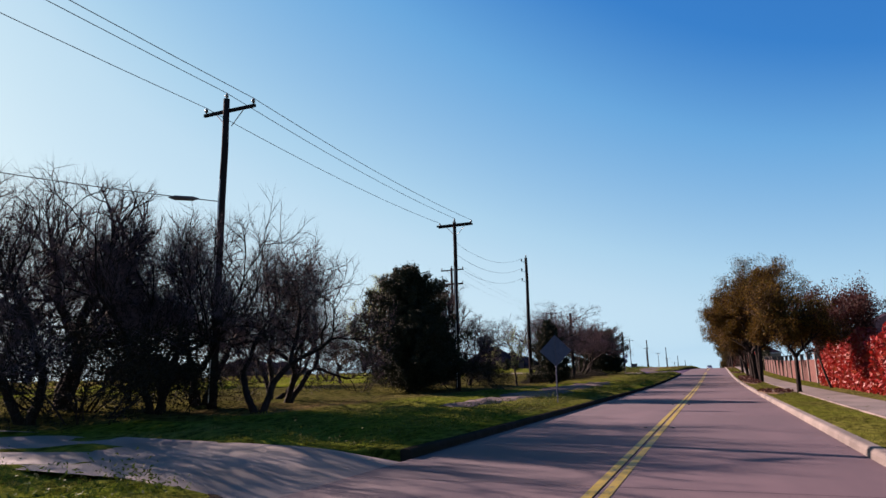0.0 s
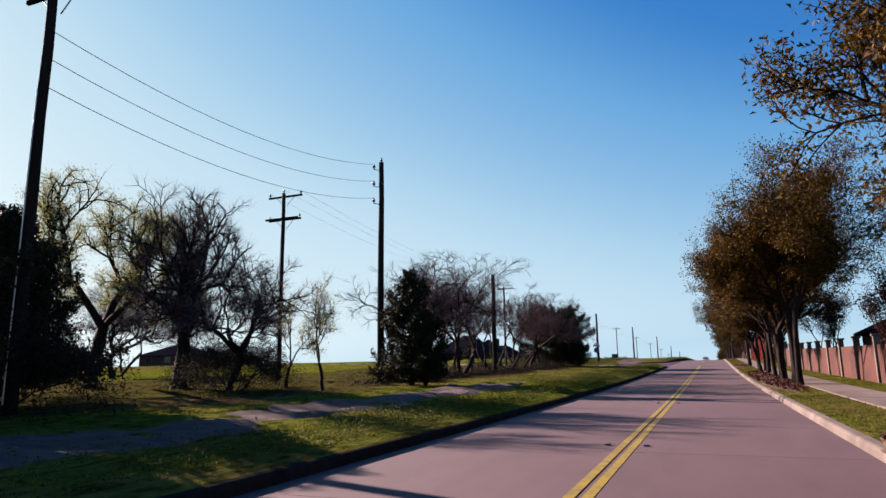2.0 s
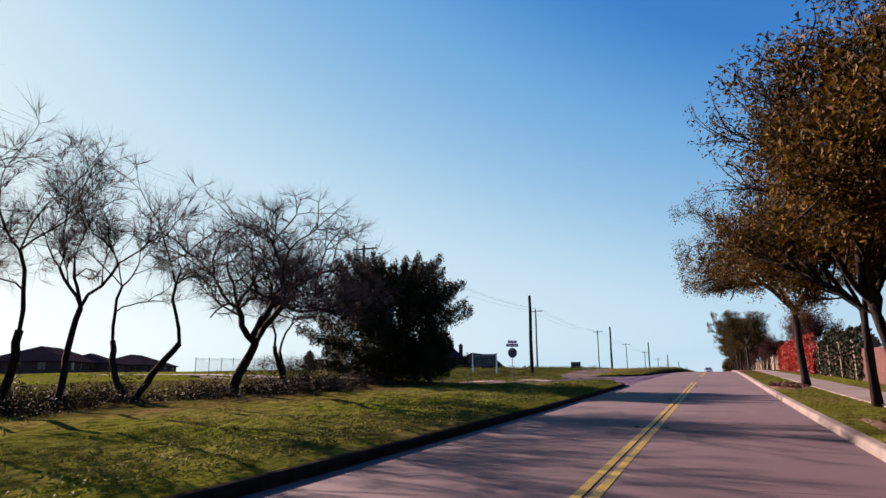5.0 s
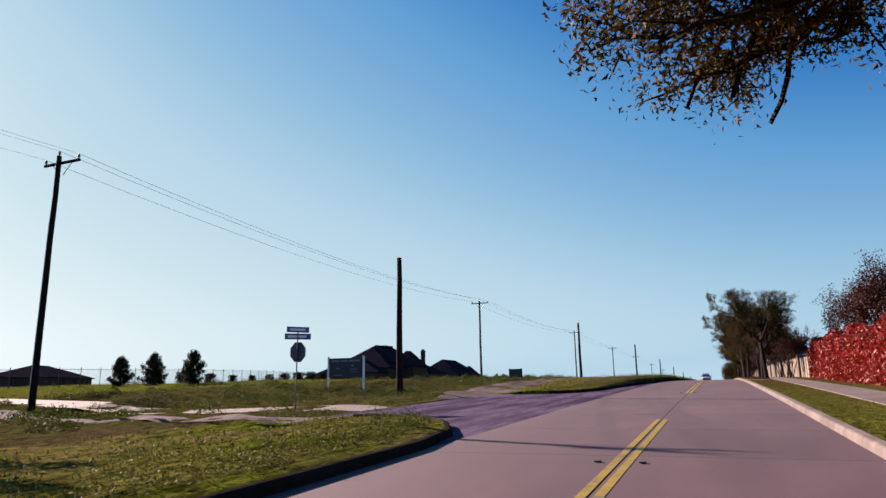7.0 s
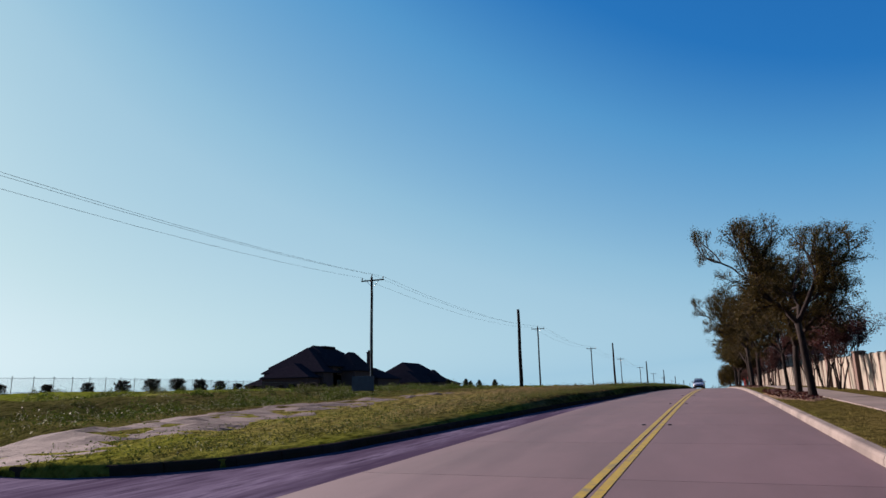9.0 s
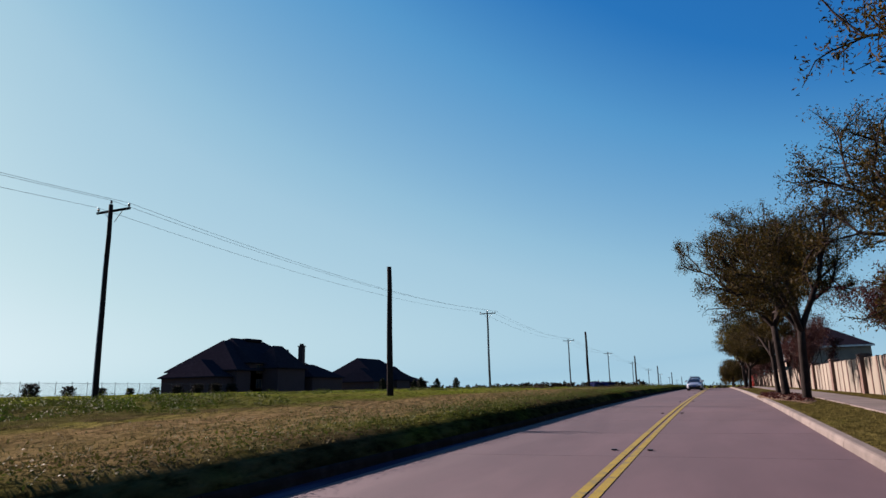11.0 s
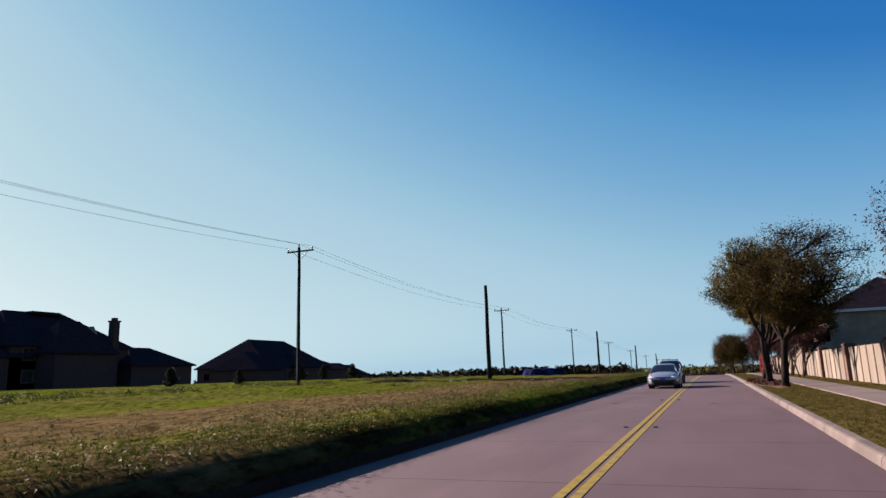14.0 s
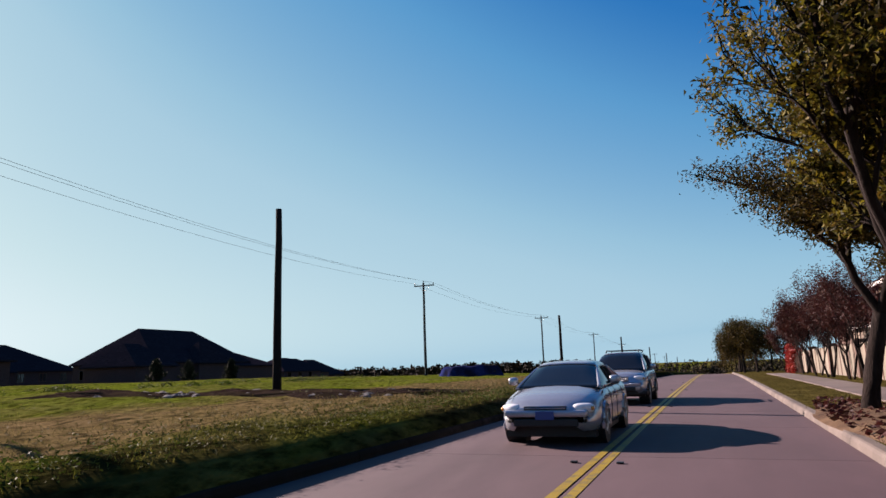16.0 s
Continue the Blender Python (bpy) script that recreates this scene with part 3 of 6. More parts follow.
def crossarm(parent, z, length, two=False):
    for off in ((-0.17, 0.17) if two else (0.17,)):
        part("crossarm", boxes((-length / 2, off - 0.05, z - 0.06, length / 2, off + 0.05, z + 0.06), bevel=0.012), M_POLE, parent, "weathered timber crossarm")
    for s in (-1, 1):
        v, f = tube([(s * 0.1, 0.2, z - 0.62), (s * length * 0.26, 0.2, z - 0.06)], [0.02, 0.02], 5)
        part("brace", (v, f), M_STEEL, parent)


def utility_pole(x, y, top, arms=(), r=0.16, pins="arm", lean=(0, 0), label="tall weathered wooden utility pole with a crossarm"):
    z = gz(x, y)
    h = top - z
    e = thing("utility_pole", pose(x, y, z, lean[0], lean[1], 0), label, "utility pole", "poles along the road")
    smooth(part("pole", pole_mesh(h, r, r * 0.68), M_POLE, e))
    ends = []
    for i, (dz, length, two) in enumerate(arms):
        crossarm(e, h - dz, length, two)
        for u in (-0.46, 0.0 if i else None, 0.46):
            if u is None:
                insulator(0, 0, h, e, 1.2)
                if i == 0:
                    ends.append((x, y, z + h + 0.24))
            elif u:
                insulator(u * length, 0.17, h - dz + 0.06, e, 1.2)
                if i == 0:
                    ends.append((x + u * length, y + 0.17, z + h - dz + 0.3))
    if pins == "side":
        for k in range(3):
            zz = h - 0.35 - k * 0.95
            v, f = tube([(0, 0, zz - 0.1), (-0.45, 0, zz)], [0.025, 0.02], 6)
            part("bracket", (v, f), M_STEEL, e)
            insulator(-0.45, 0, zz, e, 1.5)
            ends.append((x - 0.45, y, z + zz + 0.3))
        insulator(0, 0, h, e, 1.3)
    v, f = tube([(0.0, -r * 1.02, 0.2), (0.0, -r * 0.9, h * 0.72)], [0.018, 0.018], 5)
    if arms:
        part("ground_conduit", (v, f), M_STEEL, e)
    return e, sorted(ends)


def span(a, b, sag=0.02, r=0.013, label="slack black overhead wire between poles"):
    a, b = Vector(a), Vector(b)
    d = (b - a).length
    n = 14
    pts = [a.lerp(b, i / n) - Vector((0, 0, 4 * sag * d * (i / n) * (1 - i / n))) for i in range(n + 1)]
    v, f = tube([p - a for p in pts], [r] * len(pts), 4)
    ob = smooth(part("overhead_wire", (v, f), M_WIRE))
    ob.location = a
    return tagged(ob, label, "wire", "overhead wires")


ARM = [(0.45, 2.3, False)]
_, e0 = utility_pole(-14.6, -34, 12.4, ARM)
_, eA = utility_pole(-15.6, 20.6, 13.15, [(0.4, 2.4, False)], 0.17)
_, eB = utility_pole(-15.2, 43.0, 13.3, [(0.25, 2.5, True)], 0.17, label="tall weathered utility pole with a heavy double crossarm")
_, eC = utility_pole(-24.8, 66.6, 14.5, [(0.2, 2.6, False), (1.75, 2.5, True)], 0.17, label="weathered utility pole with two stacked crossarms")
_, eD = utility_pole(-15.5, 62.5, 14.1, (), 0.19, pins="side", label="tall plain wooden pole with insulators on side brackets")
for a, b in ((e0, eA), (eA, eB), (eC, None)):
    if b:
        for p, q in zip(a, b):
            span(p, q, 0.012)
for k, q in enumerate(sorted(eD, key=lambda p: -p[2])):
    span((-15.35, 43.0, 12.0 - 0.8 * k), q, 0.045, 0.011)
prev = eC
for i, (x, y, top) in enumerate([(-28.1, 126.3, 15.4), (-28.9, 189.4, 15.9), (-28.6, 252.7, 16.5), (-28.0, 306.0, 15.8), (-27.2, 358.0, 15.2), (-26.5, 412, 14.0), (-25.8, 466, 12.6), (-25, 522, 11.3), (-24, 580, 10.2), (-23, 640, 9.0)]):
    _, ends = utility_pole(x, y, top, [(0.3, 2.4, False)], 0.16)
    if i < 8:
        for p, q in zip(prev, ends):
            span(p, q, 0.016, 0.006 if i == 0 else 0.01)
    prev = ends
BARE = "plain bare wooden pole cut off square with no wires"
for x, y, top in [(-15.3, 81.1, 10.4), (-16.85, 140.2, 11.9), (-17.8, 200.4, 13.3), (-17.0, 264.1, 13.8), (-15.9, 319.4, 12.3), (-15.2, 374, 11.4), (-14.4, 430, 10.3), (-13.5, 490, 9.2), (-12.6, 552, 8.0), (-11.6, 615, 6.9)]:
    utility_pole(x, y, top, (), 0.2, label=BARE)
# a service cable with its strain insulator at the first pole
wA = Vector((-15.7, 20.5, 9.15))
span(wA, (-33, 10, 12.6), 0.02, 0.02, "thick black service cable running off the pole")
v, f = tube([(0, 0, 0), (-0.2, -0.1, 0.0), (-0.75, -0.4, 0.03), (-0.95, -0.5, 0.04)], [0.02, 0.09, 0.09, 0.02], 8)
si = part("strain_insulator", (v, f), M_INSUL)
si.location = (-16.3, 20.2, 9.25)
tagged(si, "dark cylindrical strain insulator hanging on the service cable", "insulator")

# ---- trees ----


def unit(v):
    return v / (np.linalg.norm(v) + 1e-9)


def grow(seed, height, r0, fork=0.25, spread=0.9, levels=4, kids=(3, 5), up=0.25, droop=0.0, stems=1, stem_lean=0.12, ratio=0.62, wig=0.18, min_r=0.006, along=2, first=1.0, tilt=0.05, wide=1.0, tip_steps=2, radius=None, wind=0.25):
    """Branches of a tree as point rows with radii, and the outer twig points."""
    r = np.random.default_rng(seed)
    rows, tips = [], []

    def limb(p, d, length, rad, level):
        n = (5 if wind < 0.5 else 8) if level == 0 else (4 if level < 3 else (3 if level < levels else tip_steps))
        pts, rr = [p.copy()], [rad]
        d = unit(d)
        end_r = max(rad * (0.75 if level < levels else 0.35), min_r)
        for i in range(n):
            d = unit(d + r.normal(0, wig * (wind if level == 0 else 1), 3) + np.array([0, 0, up * 0.35 - droop * (level >= 2)]) * (0.4 if level == 0 else 1))
            p = p + d * length / n
            pts.append(p.copy())
            rr.append(rad + (end_r - rad) * (i + 1) / n)
        rows.append((pts, rr, level))
        if level >= levels:
            tips.extend(pts[1:])
            return
        k = r.integers(kids[0], kids[1] + 1)
        base_az = r.uniform(0, 6.28)
        for j in range(k + ((along + (tip_steps == 1 and level == levels - 1)) if level > 0 else 0)):
            if j < k:
                at, frac = pts[-1], 1.0
            else:
                i = r.integers(n // 2 if level == 1 else 1, n)
                at, frac = pts[i], 0.75
            az = base_az + j * 2.4 + r.normal(0, 0.3)
            a = unit(np.cross(d, [0.3, 0.2, 1.0]))
            b = np.cross(d, a)
            ang = spread * r.uniform(0.5, 1.15)
            nd = d * math.cos(ang) + (a * math.cos(az) + b * math.sin(az)) * math.sin(ang)
            limb(at, nd, length * ratio * (first if level == 0 else (0.62 if tip_steps == 1 and level == levels - 1 else 1)) * r.uniform(0.7, 1.25) * frac, max(end_r * r.uniform(0.62, 0.9), min_r), level + 1)

    for s in range(stems):
        az = s * 2.2 + r.uniform(0, 1)
        d = np.array([math.cos(az) * stem_lean * (stems > 1), math.sin(az) * stem_lean * (stems > 1), 1.0]) + r.normal(0, tilt, 3)
        limb(np.array([0.12 * math.cos(az) * (stems > 1), 0.12 * math.sin(az) * (stems > 1), -0.15]), d, height * fork * r.uniform(0.85, 1.15), r0 * (1 if stems == 1 else 0.7), 0)
    top = float(np.percentile([t[2] for t in tips], 98))
    k = height / top
    k2 = radius / float(np.percentile([math.hypot(t[0], t[1]) for t in tips], 97)) if radius else k * wide
    sc = np.array([k2, k2, k])
    rows = [([q * sc for q in pts], rr, lv) for pts, rr, lv in rows]
    return rows, [t * sc for t in tips]


def wood(rows, thin=1.0):
    v, f = [], []
    for pts, rr, lv in rows:
        if lv == 0:
            rr = [rr[0] * 1.35] + list(rr[1:])
        tube(pts, [x * thin for x in rr], 8 if lv == 0 else (6 if lv == 1 else (4 if lv == 2 else 3)), v, f, cap=lv == 0)
    return v, f


def tree_thing(name, m, label, cat, group, rows, leaf_pts, leaf_mat, leaf_size, bark, seed=0, thin=1.0, crown_label=""):
    e = thing(name, m, label, cat, group)
    if name == "thicket":
        tagged(smooth(part("brushwood", wood(rows, thin), bark, e)), kind="stuff")
    else:
        starts = [i for i, w_ in enumerate(rows) if w_[2] == 0] + [len(rows)]
        for i, k in zip(starts, starts[1:]):
            smooth(part("trunk", wood([w_ for w_ in rows[i:k] if w_[2] < 2], thin), bark, e))
        tagged(smooth(part("branchwork", wood([w_ for i, w_ in enumerate(rows) if 2 <= w_[2] < 5 or (w_[2] > 4 and (i % 3 == 0 or "street" not in name))], thin * (0.8 if "bare" in name else 1)), bark, e)), kind="stuff")
    if leaf_pts is not None and len(leaf_pts):
        part("crown", leaf_cards(leaf_pts, leaf_size, seed=seed, three=True), leaf_mat, e, crown_label)
    return e


def scatter(tips, per, spread, seed, keep=1.0):
    r = np.random.default_rng(seed)
    t = np.array(tips)
    if keep < 1:
        t = t[r.random(len(t)) < keep]
    return np.repeat(t, per, 0) + np.clip(r.normal(0, spread, (len(t) * per, 3)), -1.7 * spread, 1.7 * spread)


def place(kinds, spots):
    """Copies of ready-made trees; the first use of each kind moves the made one itself."""
    used = set()
    for i, (k, x, y, s, turn) in enumerate(spots):
        m = pose(x, y, gz(x, y) - 0.05, 0, 0, turn) @ Matrix.Diagonal((s, s, s, 1))
        src = kinds[k]
        if k not in used:
            src.matrix_world = m
            used.add(k)
        else:
            c = copy_thing(src, m)
            c.matrix_world = m


def twig_leaves(rows, low, per, spread, seed, keep=1.0):
    """Leaf places strung along the twigs from a branch level on."""
    r = np.random.default_rng(seed)
    out = []
    for pts, rr, lv in rows:
        if lv >= low and r.random() < keep:
            p = np.array(pts)
            n = r.poisson(per)
            t = r.uniform(0.05, 1.12, n) * (len(p) - 1)
            i = np.minimum(t.astype(int), len(p) - 2)
            out.append(p[i] + (p[i + 1] - p[i]) * (t - i)[:, None] + r.normal(0, spread, (n, 3)))
    return np.concatenate(out)


def domed(p, height, radius):
    """Draws the outermost twigs in, so that the crown rounds off."""
    r = math.hypot(p[0], p[1])
    a, b = 0.72 * radius, 0.75 * height
    k = (a + 0.36 * radius * math.tanh((r - a) / (0.36 * radius))) / r if r > a else 1.0
    z = b + 0.27 * height * math.tanh((p[2] - b) / (0.27 * height)) if p[2] > b else p[2]
    return np.array([p[0] * k, p[1] * k, z])


def street_tree(seed, height, leaf_mat, per, keep, label, stems=1, leaf_size=0.075, radius=4.0, spread=0.66, fork=0.2, levels=5, up=0.17, loose=0.1, droop=0.0, clear=3.0):
    rows, tips = grow(seed, height, 0.2, droop=droop, fork=fork, spread=spread, levels=levels, kids=(3, 4), up=up, ratio=0.74, wig=0.14, stems=stems, along=2, min_r=0.006, tilt=0.02, radius=radius, tip_steps=1 if levels > 4 else 2)
    rows = [([domed(q, height, radius) for q in pts], rr, lv) for pts, rr, lv in rows]
    rows = [w_ for w_ in rows if w_[2] < 3 or min(q[2] for q in w_[0]) > (clear if w_[2] > 3 else clear - 0.4)]
    return tree_thing("street_tree", pose(0, 0, 0), label, "tree", "street trees", rows, twig_leaves(rows, levels, per, loose, seed, keep), leaf_mat, leaf_size, M_BARK, seed)


S_AUT = "street tree with rusty gold autumn leaves over the kerb"
S_OLV = "street tree with sparse dark olive leaves beside the kerb"
kinds = {
    "a": street_tree(11, 9.4, M_LEAF_AUT, 14, 0.97, S_AUT, 1, 0.09, 4.8, loose=0.17),
    "b": street_tree(12, 9.4, M_LEAF_AUT, 17, 0.97, S_AUT, 2, 0.07, 4.9, loose=0.17),
    "h": street_tree(22, 9.6, M_LEAF_AUT, 26, 0.95, S_AUT, 1, 0.068, 5.4, loose=0.14, droop=0.17, spread=0.95, fork=0.24, clear=4.9),
    "v": street_tree(19, 9.0, M_LEAF_AUT, 5, 0.8, "many-stemmed street tree with thin rusty leaves", 4, 0.07, 4.2, spread=0.42, fork=0.2),
    "c": street_tree(13, 9.1, M_LEAF_OLV, 20, 0.92, S_OLV, 1, 0.056, 4.4, spread=0.7, fork=0.17, droop=0.03, clear=3.0),
    "d": street_tree(14, 8.9, M_LEAF_OLV, 17, 0.9, S_OLV, 1, 0.056, 4.4, spread=0.72, fork=0.15, droop=0.03, clear=3.2),
    "f": street_tree(16, 8.0, M_LEAF_LIME, 9, 0.8, "street tree with thin yellow-green leaves beside the kerb", 2, 0.08, 3.3, spread=0.5),
    "g": street_tree(18, 7.3, M_LEAF_OLV, 17, 0.97, "street tree with a broad dome of dark olive leaves", 1, 0.065, 4.3, loose=0.15),
    "e": street_tree(15, 8.6, M_LEAF_OLV, 14, 0.9, S_OLV, 1, 0.18, 3.8, levels=4, loose=0.3, spread=0.95, droop=0.12, clear=0.7),
}
place(kinds, [("a", 4.2, 40.0, 0.63, 20), ("b", 4.1, 67.5, 1.1, 100), ("v", 4.1, 73.6, 1.05, 200), ("v", 4.1, 79.2, 1.0, 40), ("a", 4.1, 88.0, 0.85, 310), ("v", 4.1, 92.7, 0.95, 110), ("b", 4.1, 97.5, 0.8, 80),
              ("h", 3.95, 112.2, 1.0, 10), ("c", 3.7, 165.5, 0.84, 0), ("d", 3.7, 170.4, 0.8, 90), ("c", 3.75, 175.3, 0.56, 110),
              ("d", 3.6, 196.0, 1.0, 20), ("c", 3.4, 201.9, 0.98, 350), ("d", 3.45, 206.8, 0.76, 250), ("g", 3.75, 245.2, 1.0, 240), ("f", 3.7, 251.8, 1.0, 60),
              ("g", 3.7, 256.6, 1.0, 290), ("e", 4.0, 318.0, 0.68, 130), ("e", 5.4, 320.5, 0.66, 40), ("e", 6.6, 317.0, 0.6, 290), ("e", 3.9, 326.0, 0.7, 10), ("e", 4.4, 333.0, 0.75, 70), ("e", 4.6, 341.0, 0.8, 190), ("e", 5.0, 360.0, 0.85, 250), ("e", 5.5, 385.0, 0.85, 100)])


def slivers(rows, low, per, length, seed, half=0.0048):
    """The finest twigs, thin spikes fanning from the ends of the branches."""
    r = np.random.default_rng(seed + 900)
    base, way = [], []
    for pts, rr, lv in rows:
        if lv >= low:
            a, b = np.array(pts[0]), np.array(pts[-1])
            t = r.uniform(0.3, 1.0, (per, 1))
            base.append(a + (b - a) * t)
            way.append(unit(b - a) + r.normal(0, 0.42, (per, 3)) + np.array([0, 0, 0.22]))
    base, way = np.concatenate(base), np.concatenate(way)
    way = way / np.linalg.norm(way, axis=1)[:, None] * length * r.uniform(0.4, 1.2, (len(way), 1))
    side = np.cross(way, r.normal(size=way.shape))
    side = side / np.linalg.norm(side, axis=1)[:, None] * half
    i = np.arange(len(base)) * 3
    return np.stack([base - side, base + side, base + way], 1).reshape(-1, 3), np.stack([i, i + 1, i + 2], 1).tolist()


def pruned(rows, clear):
    """Takes away the low branches with all that they bear, and limbs that are left with none."""
    out, gone = [], 99
    for w_ in rows:
        pts, rr, lv = w_
        if lv > gone:
            continue
        low = pts[-1][2] if lv < 3 else min(q[2] for q in pts)
        gone = lv if lv > 0 and low < clear else 99
        if gone == 99:
            out.append(w_)
    for _ in range(2):
        out = [w_ for i, w_ in enumerate(out) if w_[2] > 1 or (i + 1 < len(out) and out[i + 1][2] > w_[2])]
    return out


def bare_tree(seed, height, r0, stems=1, label="leafless dark-barked tree with a wide tangle of twigs", leaf=None, keep=0.0, fork=0.42, spread=0.72, up=0.16, name="bare_tree", per=2, levels=5, lean=0.3, wide=1.2, kids=(2, 3), leaf_size=0.13, radius=None, along=1, clear=0.0, first=1.25, haze=10):
    rows, tips = grow(seed, height * 0.9, r0, radius=radius, fork=fork, spread=spread, levels=levels, kids=kids, up=up, ratio=0.76, wig=0.2, stems=stems, stem_lean=lean, min_r=0.006, along=along, first=first, tilt=0.12, wide=wide, tip_steps=1, wind=0.75)
    if radius:
        rows = [([domed(q, height * 0.95, radius * 1.1) for q in pts], rr, lv) for pts, rr, lv in rows]
    rows = pruned(rows, clear * height)
    pts = twig_leaves(rows, levels, per, 0.13, seed, keep) if leaf else None
    e = tree_thing(name, pose(0, 0, 0), label, "tree", "roadside trees", rows, pts, leaf, leaf_size, M_BARK, seed)
    tagged(part("twig_haze", slivers(rows, levels, haze, 0.62, seed, 0.0042), M_TWIG, e), "haze of fine purplish twigs", kind="stuff")
    return e


bk = {
    "w": bare_tree(31, 7.6, 0.2, 1, spread=0.9, radius=5.6, clear=0.32, up=0.1, kids=(3, 4), first=1.1),
    "x": bare_tree(32, 8.6, 0.23, 5, "leafless tree with a cluster of leaning dark trunks", lean=0.42, spread=0.78, radius=6.4, clear=0.42, up=0.1, first=1.1, kids=(3, 3)),
    "y": bare_tree(37, 7.6, 0.18, 2, lean=0.4, spread=0.82, radius=4.8, clear=0.43, kids=(3, 3), first=0.95),
    "z": bare_tree(34, 7.0, 0.1, 1, "slender leafless tree with a crooked bare trunk", levels=5, radius=3.0, clear=0.52, kids=(2, 3), first=0.6),
    "p": bare_tree(41, 7.6, 0.2, 3, "leafless tree with a dense fan of rising twigs", lean=0.4, along=2, up=0.15, radius=4.8, clear=0.14, first=1.2, spread=0.85, haze=4),
    "q": bare_tree(43, 7.2, 0.2, 2, "leafless tree with a dense fan of rising twigs", lean=0.45, along=2, up=0.15, radius=4.6, clear=0.14, first=1.2, spread=0.85, haze=4),
    "l": bare_tree(35, 9.3, 0.3, 1, "spreading tree with a thin haze of pale green leaves", M_LEAF_YEL, 0.95, name="leafing_tree", per=22, kids=(3, 3), leaf_size=0.06, radius=4.2, along=2, spread=0.85, clear=0.26, haze=2),
    "o": bare_tree(38, 9.8, 0.34, 1, "large leafless oak with heavy dark spreading limbs", spread=0.85, kids=(3, 4), name="bare_oak", radius=4.9, along=2, clear=0.22, haze=7),
    "s": bare_tree(36, 5.5, 0.09, 1, "slim young tree with pale green leaves", M_LEAF_YEL, 0.9, name="young_tree", per=10, leaf_size=0.08, levels=4, fork=0.4, wide=0.9),
}
place(bk, [("q", -12.9, 19.6, 0.85, 40), ("p", -15.0, 17.6, 0.9, 200), ("p", -16.8, 21.3, 1.0, 10), ("o", -18.8, 17.4, 0.85, 80), ("w", -21.5, 19.5, 0.95, 150), ("q", -16.4, 14.6, 0.95, 220), ("z", -22, 23.0, 1.0, 30), ("x", -25, 19.0, 0.98, 250), ("p", -20.0, 13.4, 1.0, 330), ("q", -24.0, 14.5, 1.0, 70), ("q", -15.4, 24.5, 0.9, 300), ("p", -17.6, 26.6, 0.85, 120),
           ("z", -44.6, 49.0, 1.0, 30), ("w", -42.2, 48.4, 0.92, 70), ("z", -40.0, 49.4, 1.05, 120), ("w", -38.2, 50.2, 1.0, 210), ("y", -36.0, 51.2, 0.85, 310), ("y", -42, 70, 1.0, 40), ("z", -46, 74, 1.0, 140), ("w", -38, 66, 0.95, 200), ("y", -50, 68, 1.0, 100),
           ("l", -25.2, 53.5, 1.06, 0), ("o", -20.6, 54.0, 1.0, 130), ("w", -18.8, 55.0, 0.82, 60), ("s", -15.2, 56.6, 1.0, 20), ("s", -18.2, 58.2, 0.95, 160),
           ("w", -16.0, 68.2, 1.0, 60), ("z", -15.8, 70.6, 0.9, 220), ("z", -16.0, 73.1, 0.95, 30), ("z", -16.1, 74.3, 1.05, 190), ("x", -16.0, 75.5, 1.0, 100), ("z", -15.9, 76.9, 0.95, 280), ("z", -16.1, 79.0, 0.75, 45), ("z", -16.0, 80.9, 0.85, 150),
           ("y", -16.0, 83.0, 1.0, 75), ("y", -16.1, 87.0, 0.95, 200), ("z", -16.0, 88.6, 1.0, 330), ("y", -16.2, 91.2, 0.95, 20), ("w", -16.3, 96.0, 1.05, 100), ("y", -16.6, 99.5, 0.9, 140)])


def cedar(seed, height, radius, n, label, name="cedar_tree", round_top=False, mat=M_CEDAR, size=0.15):
    r = np.random.default_rng(seed)
    e = thing(name, pose(0, 0, 0), label, "tree", "evergreens")
    rows = [([np.array([0, 0, -0.2]), np.array([0.05, 0, height * 0.5]), np.array([0, 0.03, height * 0.93])], [radius * 0.06 + 0.03, radius * 0.04 + 0.02, 0.015], 1)]
    pts = []
    nb = int(40 + 20 * height)
    for i in range(nb):
        h = height * (0.03 + 0.94 * (i + r.random()) / nb)
        q = h / height
        az = r.uniform(0, 6.28)
        prof = math.sqrt(max(0.0, 1 - (max(0, q - 0.25) / 0.75) ** 2)) if round_top else (1 - q) ** 0.82
        prof = prof * min(1, 0.75 + q * 2.5)
        ln = radius * prof * (r.uniform(0.62, 1.2) * (0.82 + 0.28 * abs(math.sin(h * 2.3 + az * 0.5))) if not round_top else r.uniform(0.65, 1.2)) + 0.1
        d = np.array([math.cos(az), math.sin(az), (0.2 + 0.7 * q) if not round_top else 0.1 + 0.75 * q])
        tip = np.array([0, 0, h]) + d * ln
        rows.append(([np.array([0, 0, h]), np.array([0, 0, h]) + d * ln * 0.5, tip], [0.03, 0.018, 0.006], 3))
        m = max(3, int(n / nb * (0.3 + ln / radius * 1.4)))
        t = r.beta(2.2, 1.0, m)[:, None]
        pts.append(np.array([0, 0, h]) + d * ln * t + r.normal(0, 1, (m, 3)) * (0.05 + (0.05 + 0.055 * radius) * (1.1 - t)) + np.array([0, 0, 0.12]) * r.random((m, 1)) * radius * t)
    smooth(part("trunk", wood(rows), M_BARK, e))
    part("crown", leaf_cards(np.concatenate(pts), size, seed=seed, long=2.2, three=True), mat, e)
    return e


